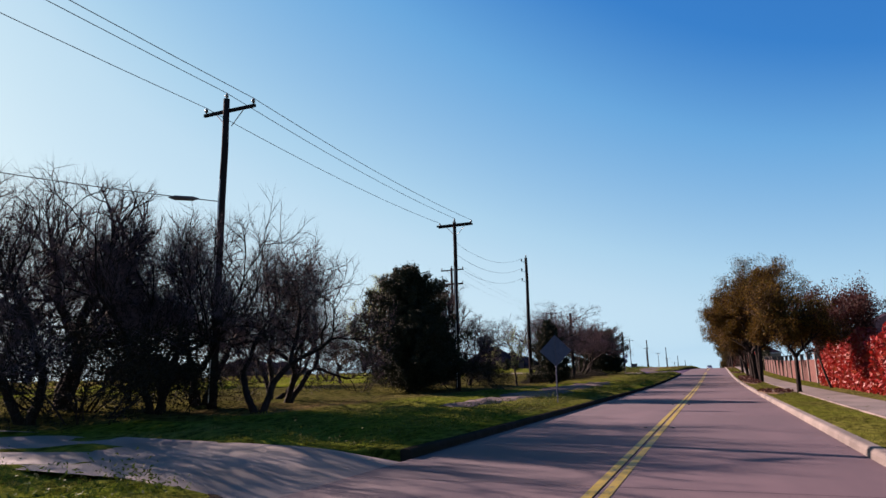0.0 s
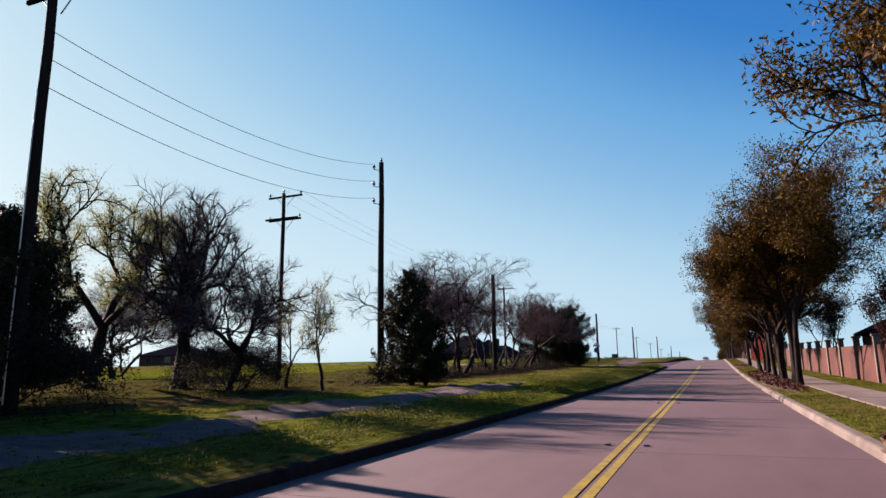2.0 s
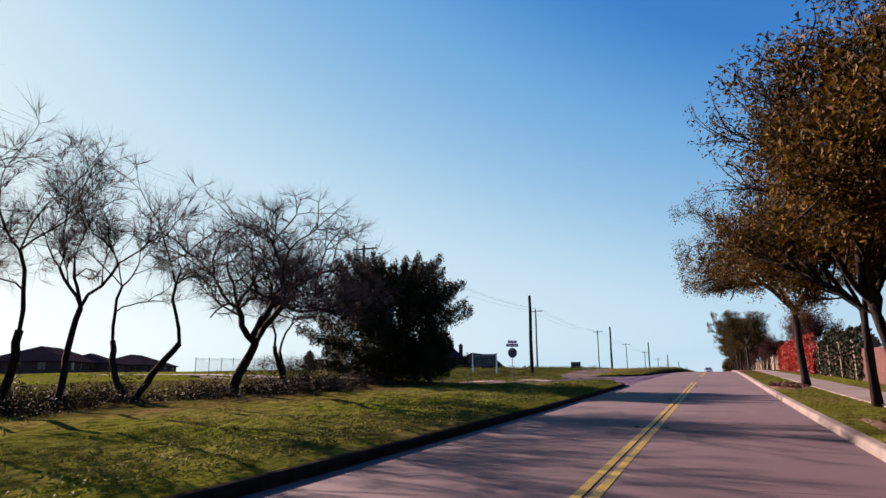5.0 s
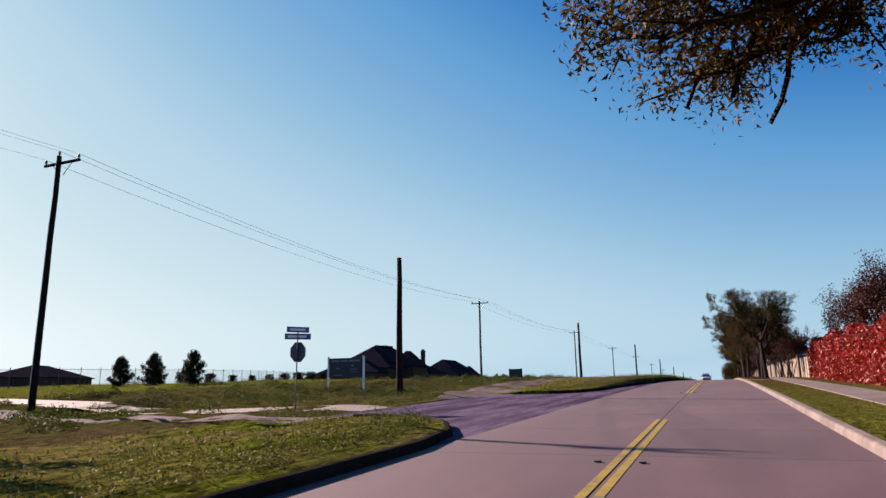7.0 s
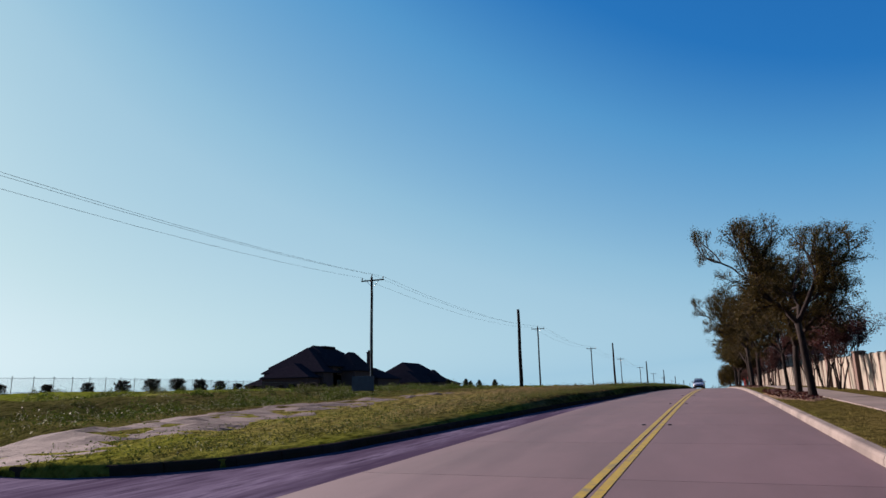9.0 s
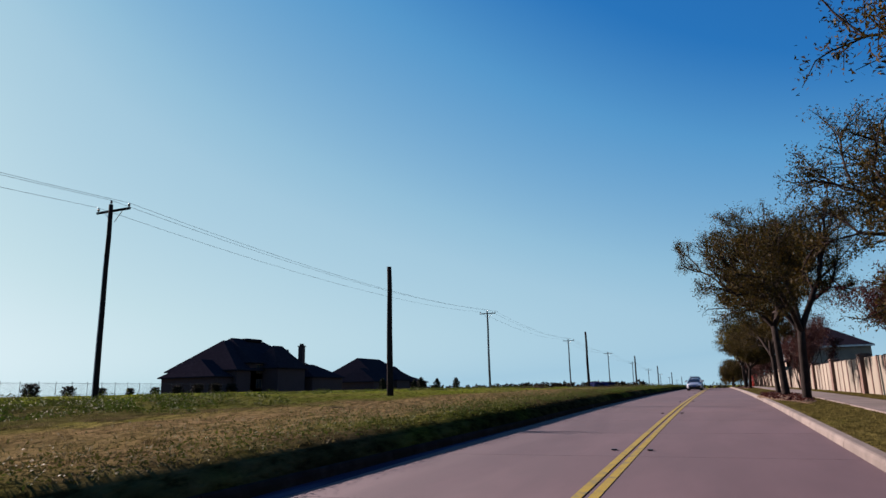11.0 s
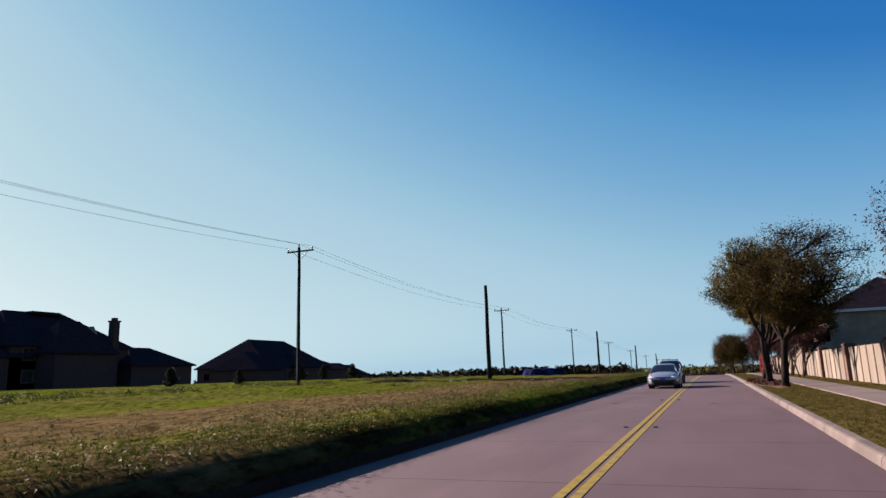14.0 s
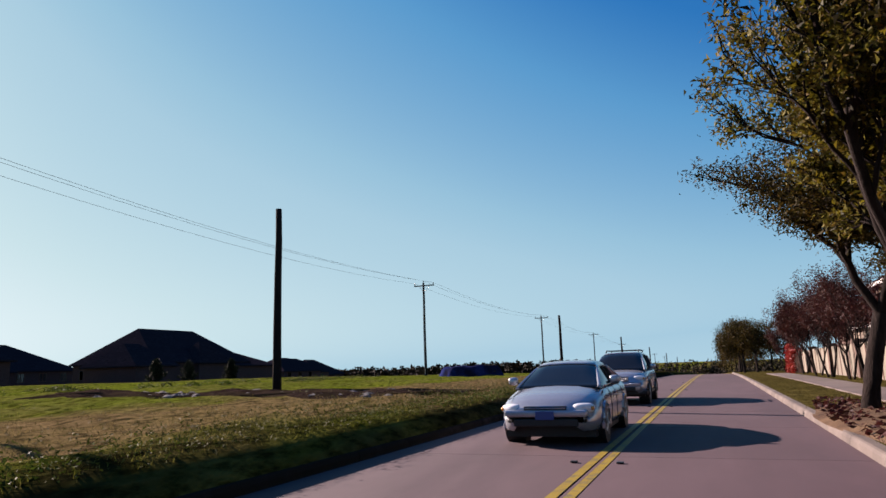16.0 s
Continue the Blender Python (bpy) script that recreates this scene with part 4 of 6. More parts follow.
def thicket(seed):
    rows, tips = grow(seed, 2.6, 0.05, fork=0.3, spread=0.8, levels=3, kids=(3, 4), up=0.15, ratio=0.75, wig=0.25, stems=7, stem_lean=0.75, along=0, tip_steps=1)
    rows = [([q * np.array([1.5, 1.5, 1]) for q in pts], rr, lv + 1) for pts, rr, lv in rows]
    t = np.array(tips) * np.array([1.5, 1.5, 1])
    return tree_thing("thicket", pose(0, 0, 0), "tangled dark thicket of scrub under the trees", "thicket", "thickets", rows, scatter(t, 28, 0.24, seed), M_SHRUB, 0.065, M_BARK, seed)


ck = {
    "big": cedar(51, 7.4, 4.5, 60000, "large dense dark green cedar on the verge", size=0.11),
    "mid": cedar(52, 5.9, 2.4, 17000, "pointed dark green cedar beside the gravel track", size=0.1),
    "bush": cedar(53, 6.4, 5.2, 85000, "big rounded dark juniper at the roadside", "juniper_bush", True, M_CEDAR, 0.11),
    "cone": cedar(54, 2.6, 1.15, 4500, "small conical evergreen in the grass", "conical_evergreen", size=0.1),
    "scrub": thicket(55),
    "shrub": cedar(56, 1.2, 0.8, 1600, "small round shrub by the iron fence", "shrub", True, M_SHRUB, 0.09),
}
place(ck, [("big", -17.3, 40.0, 1.0, 0), ("big", -18.5, 44.5, 0.72, 80), ("big", -15.6, 37.2, 0.6, 170), ("mid", -13.6, 62.2, 0.95, 0), ("mid", -13.15, 62.9, 0.62, 90), ("bush", -17.2, 110.2, 0.84, 0), ("mid", -14.2, 109.0, 0.6, 30),
           ("cone", -49.1, 149.7, 0.95, 0), ("cone", -44.1, 148.6, 1.0, 50), ("cone", -43.3, 152.3, 1.1, 100), ("cone", -60, 300, 1.0, 0), ("cone", -57, 302, 0.9, 40), ("cone", -54, 306, 0.95, 80), ("cone", -50, 262, 0.7, 0), ("cone", -48, 270, 0.6, 0),
           ("scrub", -14.8, 15.0, 0.9, 0), ("scrub", -17.2, 16.6, 1.1, 60), ("scrub", -15.5, 18.8, 0.55, 120), ("scrub", -20, 17.8, 0.8, 200), ("scrub", -18, 22.5, 0.6, 250),
           ("scrub", -19.5, 37.5, 1.0, 20), ("scrub", -14.8, 42.0, 0.9, 70), ("scrub", -21, 47, 0.8, 100), ("scrub", -17.5, 53.5, 0.75, 30), ("scrub", -15.8, 51.5, 0.55, 130), ("scrub", -20, 57, 0.8, 100),
           ("scrub", -17.5, 85.0, 0.4, 80), ("scrub", -18.0, 101, 0.55, 0)]
      + [("shrub", -50.5 - 0.24 * (y - 145), y, 0.9 + 0.25 * math.sin(y), y * 7) for y in np.arange(158, 262, 5.6)])

# ---- distant woods ----
r_ = np.random.default_rng(5)
fx = np.concatenate([r_.uniform(-460, 60, 550), r_.uniform(-260, -30, 650)])
fy = np.concatenate([640 + 0.25 * np.abs(fx[:550]) + r_.uniform(0, 60, 550), 470 - 0.1 * fx[550:] + r_.uniform(0, 25, 650)])
fh = np.concatenate([r_.uniform(3.0, 9.5, 550), r_.uniform(3.0, 6.5, 650)])
cent = np.repeat(np.stack([fx, fy, np.zeros(1200)], 1), 60, 0)
up_ = r_.random(len(cent))
off = r_.normal(0, 1, (len(cent), 3)) * (np.repeat(fh, 60) * (1.05 - up_))[:, None] * np.array([0.9, 0.5, 0.0])
cent = cent + off
cent[:, 2] = ground_z(cent[:, 0], cent[:, 1]) + np.repeat(fh, 60) * up_ * 0.9
fw = part("far_woods", leaf_cards(cent, 1.3, seed=3, long=1.3, three=True), M_SHRUB)
tagged(fw, "low dark line of far trees along the horizon", "woods", kind="stuff")

# ---- houses ----


def hip_roof(w, d, h, z, ridge, over=0.5):
    """A hipped roof over w by d; ridge: length of the ridge along y; with thickness at the eaves."""
    a, b, r = w / 2 + over, d / 2 + over, ridge / 2
    v = [(-a, -b, z), (a, -b, z), (a, b, z), (-a, b, z), (0, -r, z + h), (0, r, z + h), (-a, -b, z - 0.22), (a, -b, z - 0.22), (a, b, z - 0.22), (-a, b, z - 0.22)]
    f = [(0, 1, 4), (1, 2, 5, 4), (2, 3, 5), (3, 0, 4, 5), (1, 0, 6, 7), (2, 1, 7, 8), (3, 2, 8, 9), (0, 3, 9, 6), (6, 9, 8, 7)]
    return v, f


def window(parent, x, y, z, w, h, nx, ny):
    """A window whose face looks along (nx, ny)."""
    ang = math.degrees(math.atan2(ny, nx))
    fr = part("window", boxes((-0.08, -w / 2 - 0.1, -0.1, 0.05, w / 2 + 0.1, 0.0), (-0.08, -w / 2 - 0.1, h, 0.05, w / 2 + 0.1, h + 0.1), (-0.08, -w / 2 - 0.1, 0, 0.05, -w / 2, h), (-0.08, w / 2, 0, 0.05, w / 2 + 0.1, h), (-0.06, -0.03, 0, 0.02, 0.03, h)), M_POST, parent)
    fr.matrix_local = pose(x, y, z, 0, 0, ang)
    part("pane", boxes((-0.05, -w / 2, 0, -0.02, w / 2, h)), M_GLASS, fr)


def house(x, y, turn, w, d, wall, roof_h, ridge, label, wings=(), chimneys=(), wall_mat=M_BRICK, z=None, wins=True, storeys=1):
    e = thing("house", pose(x, y, gz(x, y) if z is None else z, 0, 0, turn), label, "house", "houses")
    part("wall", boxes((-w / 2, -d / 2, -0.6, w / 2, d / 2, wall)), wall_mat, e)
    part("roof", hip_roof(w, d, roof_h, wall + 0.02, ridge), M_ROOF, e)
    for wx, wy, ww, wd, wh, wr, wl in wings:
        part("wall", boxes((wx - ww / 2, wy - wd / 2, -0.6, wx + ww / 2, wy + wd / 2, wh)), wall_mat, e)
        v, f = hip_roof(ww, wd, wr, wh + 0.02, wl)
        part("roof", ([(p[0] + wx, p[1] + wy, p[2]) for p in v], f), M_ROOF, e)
    for cx, cy, top in chimneys:
        ch = part("chimney", boxes((cx - 0.5, cy - 0.5, 0, cx + 0.5, cy + 0.5, top - 0.35), (cx - 0.62, cy - 0.62, top - 0.35, cx + 0.62, cy + 0.62, top - 0.15), (cx - 0.3, cy - 0.3, top - 0.15, cx + 0.3, cy + 0.3, top + 0.25)), wall_mat, e)
    if wins:
        for f in range(storeys):
            for k in range(int(d // 5)):
                window(e, w / 2 + 0.02, -d / 2 + 2.5 + k * 5, 0.9 + 2.8 * f, 1.5, 1.5, 1, 0)
            for k in range(int(w // 5)):
                window(e, -w / 2 + 2.5 + k * 5, -d / 2 - 0.02, 0.9 + 2.8 * f, 1.5, 1.5, 0, -1)
    return e


BH = "dark-roofed brick house seen against the light behind the fence"
hm = house(-88, 275, 0, 17, 18, 5.6, 5.2, 9, BH, wings=[(0.5, -4.5, 16, 17, 4.2, 5.9, 6), (1.5, -12.5, 12, 10, 3.0, 3.2, 4), (6.5, 13.0, 10, 12, 3.0, 2.8, 4), (8.5, -1, 7, 9, 4.6, 4.4, 3)], chimneys=[(10.4, 4.6, 9.4)], storeys=2)
part("ridge_cap", boxes((-1.6, -1.5, 10.3, 1.6, 3.4, 10.85), bevel=0.35), M_ROOF, hm)
dorm = [(8.2, 2.2, 6.9), (8.2, 4.0, 6.9), (8.2, 3.1, 8.5), (4.6, 2.2, 6.9), (4.6, 4.0, 6.9), (4.6, 3.1, 8.5)]
part("dormer", (dorm, [(0, 1, 2), (3, 5, 4), (0, 2, 5, 3), (1, 4, 5, 2), (0, 3, 4, 1)]), M_SIDING, hm, "small pale gabled dormer")
house(-91, 333, 0, 18, 23, 3.4, 6.0, 13, BH, wings=[(5, -12.5, 11, 8, 2.8, 3.6, 3), (3, 13, 14, 11, 2.7, 2.8, 2), (7.5, 1, 6, 8, 3.2, 3.8, 2)])
house(-150, 470, 10, 20, 28, 3.0, 6.0, 9, BH, wings=[(6, -10, 12, 12, 2.8, 3.4, 2)])
house(-128, 425, 0, 16, 22, 3.0, 4.6, 7, BH)
house(-112, 398, 0, 14, 18, 2.8, 3.8, 5, BH)
house(-135, 330, 5, 20, 26, 3.0, 5.6, 8, BH, wings=[(5, -9, 12, 12, 2.8, 3.6, 3)])
house(-146, 186, 30, 18, 24, 2.8, 3.6, 10, "brick house with a long low roof beyond the field", wings=[(6, 9, 12, 12, 2.7, 2.6, 3)])
house(-160, 224, 20, 16, 20, 2.8, 3.2, 6, "brick house with a long low roof beyond the field")
house(-147, 144, 25, 16, 20, 2.8, 4.2, 7, "brick house with a long low roof beyond the field")

# the beige house behind the boundary wall
hg = thing("beige_house", pose(17.5, 289.5, gz(14, 289)), "two-storey beige house with dark hipped roof behind the wall", "house", "houses")
part("wall", boxes((-5.6, -5.5, -0.5, 5.6, 5.5, 6.0)), M_SIDING, hg)
part("roof", hip_roof(11.2, 11, 3.4, 6.0, 3.0, 0.45), M_ROOF, hg)
part("fascia", boxes((-6.09, -5.95, 5.72, -6.05, 5.95, 5.98), (-6.05, -5.99, 5.72, 6.05, -5.955, 5.98)), M_TRIM, hg, "white painted fascia board")
v = [(-5.62, -7.0, 4.4), (-7.9, -7.0, 3.0), (-7.9, 3.0, 3.0), (-5.62, 3.0, 4.4), (-5.62, -7.0, 4.2), (-7.9, -7.0, 2.8), (-7.9, 3.0, 2.8), (-5.62, 3.0, 4.2)]
part("lean_to_roof", (v, [(0, 3, 2, 1), (4, 5, 6, 7), (0, 1, 5, 4), (1, 2, 6, 5), (2, 3, 7, 6), (3, 0, 4, 7)]), M_ROOF, hg)
part("lean_to_fascia", boxes((-7.96, -7.0, 2.78, -7.91, 3.0, 3.0)), M_TRIM, hg, "white painted fascia board")
part("lean_to_wall", boxes((-7.6, -6.7, -0.5, -5.62, 2.7, 2.9)), M_SIDING, hg)
part("brick_wing", boxes((-7.0, 5.52, -0.5, 3.0, 12.0, 3.6)), M_POST, hg, "dark brick single-storey wing")
part("wing_roof", ([(p[0] - 2.0, p[1] + 8.8, p[2]) for p in hip_roof(10, 6.4, 1.8, 3.62, 1.0)[0]], hip_roof(10, 6.4, 1.8, 3.62, 1.0)[1]), M_ROOF, hg)
window(hg, -5.62, 2.2, 3.9, 0.9, 1.5, -1, 0)
window(hg, -5.62, -2.6, 4.5, 1.0, 1.2, -1, 0)
house(18, 84, 0, 13, 20, 3.0, 3.6, 7, "brick house with a big dark hipped roof behind the wall")

# ---- verge on the house side: walk, mulch, walls, hedges ----
WALK_X = [(-30, 4.75), (40, 4.95), (120, 4.85), (175, 4.9), (215, 5.2), (300, 5.6), (340, 5.9)]


def walk_x(y):
    return float(np.interp(y, *zip(*WALK_X)))


pavement = tagged(new("sidewalk"), "pinkish concrete pavement of square slabs beside the verge", "sidewalk", kind="structure")
y = 2.0
while y < 300:
    y1 = y + 1.5 - 0.02
    x0, x1 = walk_x(y) - 0.8, walk_x(y) + 0.8
    z0, z1 = gz(walk_x(y), y) + 0.035, gz(walk_x(y1), y1) + 0.035
    v = [(x0, y, z0), (x1, y, z0), (x1, y1, z1), (x0, y1, z1), (x0 - 0.01, y - 0.005, z0 - 0.12), (x1 + 0.01, y - 0.005, z0 - 0.12), (x1 + 0.01, y1 + 0.005, z1 - 0.12), (x0 - 0.01, y1 + 0.005, z1 - 0.12)]
    part("paving_slab", (v, [(0, 1, 2, 3), (1, 0, 4, 5), (2, 1, 5, 6), (3, 2, 6, 7), (0, 3, 7, 4)]), M_WALK, pavement)
    y += 1.5


def mulch(yc, ln, xc, w, seed):
    r = np.random.default_rng(seed)
    n, k = 40, 6
    ring = []
    for j in range(k):
        q = 1 - j / (k - 1)
        for i in range(n):
            t = 2 * math.pi * i / n
            s = (1 + 0.12 * math.sin(3 * t + seed) + 0.07 * math.sin(7 * t)) * max(q, 0.02)
            px, py = xc + w / 2 * s * math.cos(t), yc + ln / 2 * s * math.sin(t)
            ring.append((px, py, gz(px, py) + 0.015 + 0.07 * (1 - q ** 3) + (r.uniform(0, 0.02) if j else -0.03)))
    f = [(j * n + i, j * n + (i + 1) % n, (j + 1) * n + (i + 1) % n, (j + 1) * n + i) for j in range(k - 1) for i in range(n)]
    e = tagged(smooth(part("mulch_bed", (ring, f), M_MULCH)), "bed of brown bark mulch and fallen leaves round tree trunks", "mulch bed", "mulch beds")
    m = int(ln * 45)
    t, q = r.uniform(0, 6.28, m), np.sqrt(r.random(m))
    px, py = xc + w / 2 * q * np.cos(t), yc + ln / 2 * q * np.sin(t)
    part("fallen_leaves", leaf_cards(np.stack([px, py, ground_z(px, py) + 0.1], 1), 0.09, flat=0.7, seed=seed), M_LEAF_PUR, e, "scattered dry brown leaves")


for i, (yc, ln, xc, w) in enumerate([(42, 6, 3.25, 1.7), (76, 33, 3.25, 1.7), (112, 7, 3.1, 1.6), (170.5, 17, 3.2, 1.8), (202, 18, 3.2, 1.8), (252.5, 17, 3.45, 1.8)]):
    mulch(yc, ln, xc, w, i + 1)


def precast_wall(y0, y1, x_of, h):
    """Pale panels between thin brown posts, with a thicker capped pier every so often."""
    top = tagged(new("wall_precast"), "pale beige precast panel wall with thin brown posts and brick piers", "wall", kind="structure")
    pm = boxes((-0.06, 0.0, -0.4, 0.06, 1.38, h), bevel=0.012)
    pme = bpy.data.meshes.new("panel")
    pm.to_mesh(pme), pm.free()
    sm = boxes((-0.1, -0.09, -0.4, 0.08, 0.09, h + 0.03), bevel=0.015)
    sme = bpy.data.meshes.new("post")
    sm.to_mesh(sme), sm.free()
    qm = boxes((-0.26, -0.26, -0.4, 0.26, 0.26, h + 0.1), (-0.31, -0.31, h + 0.1, 0.31, 0.31, h + 0.17), (-0.24, -0.24, h + 0.17, 0.24, 0.24, h + 0.22), bevel=0.015)
    qme = bpy.data.meshes.new("pier")
    qm.to_mesh(qme), qm.free()
    y, i = y0, 0
    while y < y1:
        x = x_of(y)
        z = gz(x, y)
        pier = i % 6 == 0
        a = part("pier" if pier else "post", qme if pier else sme, M_POST, top)
        a.location = (x, y, z)
        b = part("panel", pme, M_PANEL, top)
        b.location = (x, y + 0.1, z)
        y += 1.58
        i += 1


precast_wall(166.5, 318, lambda y: np.interp(y, [166, 210, 262, 330], [7.3, 7.4, 7.8, 8.6]), 1.8)

# dark red fence with pale piers
rf = tagged(new("wall_red_fence"), "dark red fence panels between pale stone piers under the trees", "wall", kind="structure")
pb = boxes((-0.14, -0.14, -0.4, 0.14, 0.14, 2.15), (-0.2, -0.2, 2.15, 0.2, 0.2, 2.25), bevel=0.015)
pbe = bpy.data.meshes.new("pier")
pb.to_mesh(pbe), pb.free()
bd = boxes((-0.035, 0.0, -0.3, 0.035, 0.285, 1.75), bevel=0.01)
bde = bpy.data.meshes.new("board")
bd.to_mesh(bde), bd.free()
y = 54.0
while y < 134:
    p_ = part("pier", pbe, M_KERB, rf)
    p_.location = (7.4, y, gz(7.4, y))
    for k in range(14):
        q_ = part("board", bde, M_REDBRICK, rf)
        q_.location = (7.4, y + 0.2 + k * 0.31, gz(7.4, y + k * 0.31))
    y += 4.7


def hedge(y0, y1, x, h, thick, mat, label, seed, n, name="ivy_hedge"):
    r = np.random.default_rng(seed)
    e = thing(name, pose(x, (y0 + y1) / 2, gz(x, (y0 + y1) / 2)), label, "hedge", "hedges")
    ln = y1 - y0
    slope = (gz(x, y1) - gz(x, y0)) / ln
    yy = r.uniform(-ln / 2, ln / 2, n)
    hh = h * (0.86 + 0.1 * np.sin(yy * 0.8 + seed) + 0.06 * np.sin(yy * 2.1)) * np.clip(1.05 - (np.abs(yy) / (ln / 2)) ** 6 * 0.35, 0.4, 1)
    q = r.random(n)
    side = r.random(n) < 0.75
    px = np.where(side, -thick / 2 + r.normal(0, 0.09, n), r.uniform(-thick / 2, thick / 2, n))
    pz = np.where(side, q * hh, hh + r.normal(0, 0.06, n))
    pts = np.stack([px, yy, pz + yy * slope], 1)
    part("foliage", leaf_cards(pts, 0.15, seed=seed), mat, e)
    v, f = [], []
    for k in range(int(ln / 0.9)):
        y = -ln / 2 + 0.45 + k * 0.9
        pt = [(r.uniform(-0.1, 0.1), y + 0.25 * r.normal() * j, j * h * 0.28 + y * slope - 0.2 * (j == 0)) for j in range(4)]
        tube(pt, [0.04, 0.03, 0.02, 0.012], 5, v, f)
    part("stems", (v, f), M_BARK2, e)
    vv = [(0.1, -ln / 2, -0.2 - ln / 2 * slope), (0.1, ln / 2, -0.2 + ln / 2 * slope), (0.1, ln / 2, h * 0.72 + ln / 2 * slope), (0.1, -ln / 2, h * 0.72 - ln / 2 * slope)]
    vv += [(0.3, p[1], p[2]) for p in vv]
    part("backing_wall", (vv, [(0, 1, 2, 3), (7, 6, 5, 4), (3, 2, 6, 7), (0, 3, 7, 4), (1, 5, 6, 2)]), M_POST, e)
    return e


IVY = "crimson autumn creeper covering a garden wall"
hedge(30, 53.5, 7.3, 2.9, 0.7, M_LEAF_RED, IVY, 3, 11000)
hedge(135, 166, 7.35, 3.1, 0.7, M_LEAF_RED, IVY, 4, 15000)
hedge(118, 135, 7.9, 3.0, 1.0, M_CEDAR, "tall dark green garden hedge beside the pavement", 5, 8000, "garden_hedge")
hedge(300, 304, 7.2, 2.4, 0.8, M_LEAF_RED, IVY, 6, 1600)


def myrtle(seed, h):
    rows, tips = grow(seed, h, 0.1, fork=0.3, spread=0.5, levels=4, kids=(2, 3), up=0.35, ratio=0.72, wig=0.12, stems=4, stem_lean=0.3, along=1)
    return tree_thing("crape_myrtle", pose(0, 0, 0), "many-stemmed small tree with thin maroon leaves by the wall", "tree", "garden trees", rows, scatter(tips, 15, 0.2, seed, 0.95), M_LEAF_PUR, 0.09, M_BARK, seed)


mk = {"m": myrtle(61, 5.6), "n": myrtle(62, 6.2)}
place(mk, [("m", 6.75, 47.0, 1.05, 0), ("n", 8.6, 57.0, 1.0, 90), ("m", 8.8, 70.0, 1.0, 40), ("n", 9.0, 92.0, 1.0, 0), ("n", 9.4, 161.0, 1.0, 20), ("m", 8.9, 143.0, 1.0, 200), ("m", 6.65, 178.5, 0.8, 60), ("n", 6.7, 184.0, 0.85, 140), ("m", 6.7, 190.0, 0.8, 240),
           ("n", 9.2, 238.0, 1.1, 70), ("n", 6.7, 222.0, 0.8, 10), ("m", 6.75, 227.0, 0.75, 100), ("n", 6.9, 283.0, 0.9, 30), ("m", 7.0, 288.5, 0.9, 190), ("n", 9.8, 304.0, 0.9, 0), ("m", 6.9, 266.0, 0.75, 20), ("n", 6.9, 273.0, 0.8, 150), ("m", 7.0, 278.0, 0.85, 80), ("n", 7.1, 296.0, 0.85, 200), ("m", 7.2, 309.0, 0.9, 30)])

# ---- iron fence across the field ----
fence = thing("iron_fence", pose(0, 0, 0), "thin dark iron fence crossing the far grass", "fence")
pv, pf = tube([(0, 0, -0.2), (0, 0, 1.75)], [0.035, 0.035], 5)
pme = bpy.data.meshes.new("post")
pme.from_pydata(pv, [], pf)
last = None
for y in np.arange(128, 300, 2.6):
    x = -52 - 0.24 * (y - 145)
    z = gz(x, y)
    o = part("post", pme, M_CARDARK, fence)
    o.location = (x, y, z)
    if last:
        for h in (0.25, 1.55):
            part("rail", tube([(last[0], last[1], last[2] + h), (x, y, z + h)], [0.018, 0.018], 4), M_CARDARK, fence)
        v, f = [], []
        for k in range(1, 16):
            q = k / 16
            px, py, pz = (last[i] + (v2 - last[i]) * q for i, v2 in enumerate((x, y, z)))
            tube([(px, py, pz + 0.1), (px, py, pz + 1.65)], [0.008, 0.008], 3, v, f, cap=False)
        part("infill", (v, f), M_CARDARK, fence)
    last = (x, y, z)

# ---- signs ----


def post(parent, h, r=0.026, mat=M_SIGN_BACK, x=0.0, y=0.0):
    return part("post", tube([(x, y, -0.3), (x, y, h)], [r, r], 8), mat, parent)


def flat_poly(pts, t, mat, parent, name, label=""):
    """A plate in the x-z plane, t thick along y."""
    n = len(pts)
    v = [(p[0], -t / 2, p[1]) for p in pts] + [(p[0], t / 2, p[1]) for p in pts]
    f = [tuple(range(n)), tuple(range(2 * n - 1, n - 1, -1))] + [(i, i + n, (i + 1) % n + n, (i + 1) % n) for i in range(n)]
    return part(name, (v, f), mat, parent, label)


dz = gz(-5.5, 28.95)
ds = thing("warning_sign", pose(-5.5, 28.95, dz, 0, 0, 4), "diamond-shaped road sign on a thin post, seen from behind", "road sign")
post(ds, 2.55)
flat_poly([(0, 1.42), (0.64, 2.06), (0, 2.7), (-0.64, 2.06)], 0.02, M_SIGN_BACK, ds, "plate", "dull grey back of a diamond plate").location = (0, 0.045, 0)

ss = thing("stop_sign", pose(-15.1, 127.5, gz(-15.1, 127.5), 1.5, 2, -6), "octagonal stop sign under blue street-name blades, seen from behind", "road sign")
post(ss, 3.1)
flat_poly([(0.41 * math.cos(math.pi / 8 + i * math.pi / 4), 2.27 + 0.41 * math.sin(math.pi / 8 + i * math.pi / 4)) for i in range(8)], 0.012, M_SIGN_BACK, ss, "plate", "grey back of an octagonal plate").location = (0, 0.04, 0)
b1 = flat_poly([(-0.5, 2.76), (0.5, 2.76), (0.5, 2.99), (-0.5, 2.99)], 0.012, M_SIGN_BLUE, ss, "name_blade", "blue street-name blade")
b2 = flat_poly([(-0.46, 3.03), (0.46, 3.03), (0.46, 3.25), (-0.46, 3.25)], 0.012, M_SIGN_BLUE, ss, "name_blade", "blue street-name blade")
b1.matrix_local = pose(0, 0, 0, 0, 0, 38)
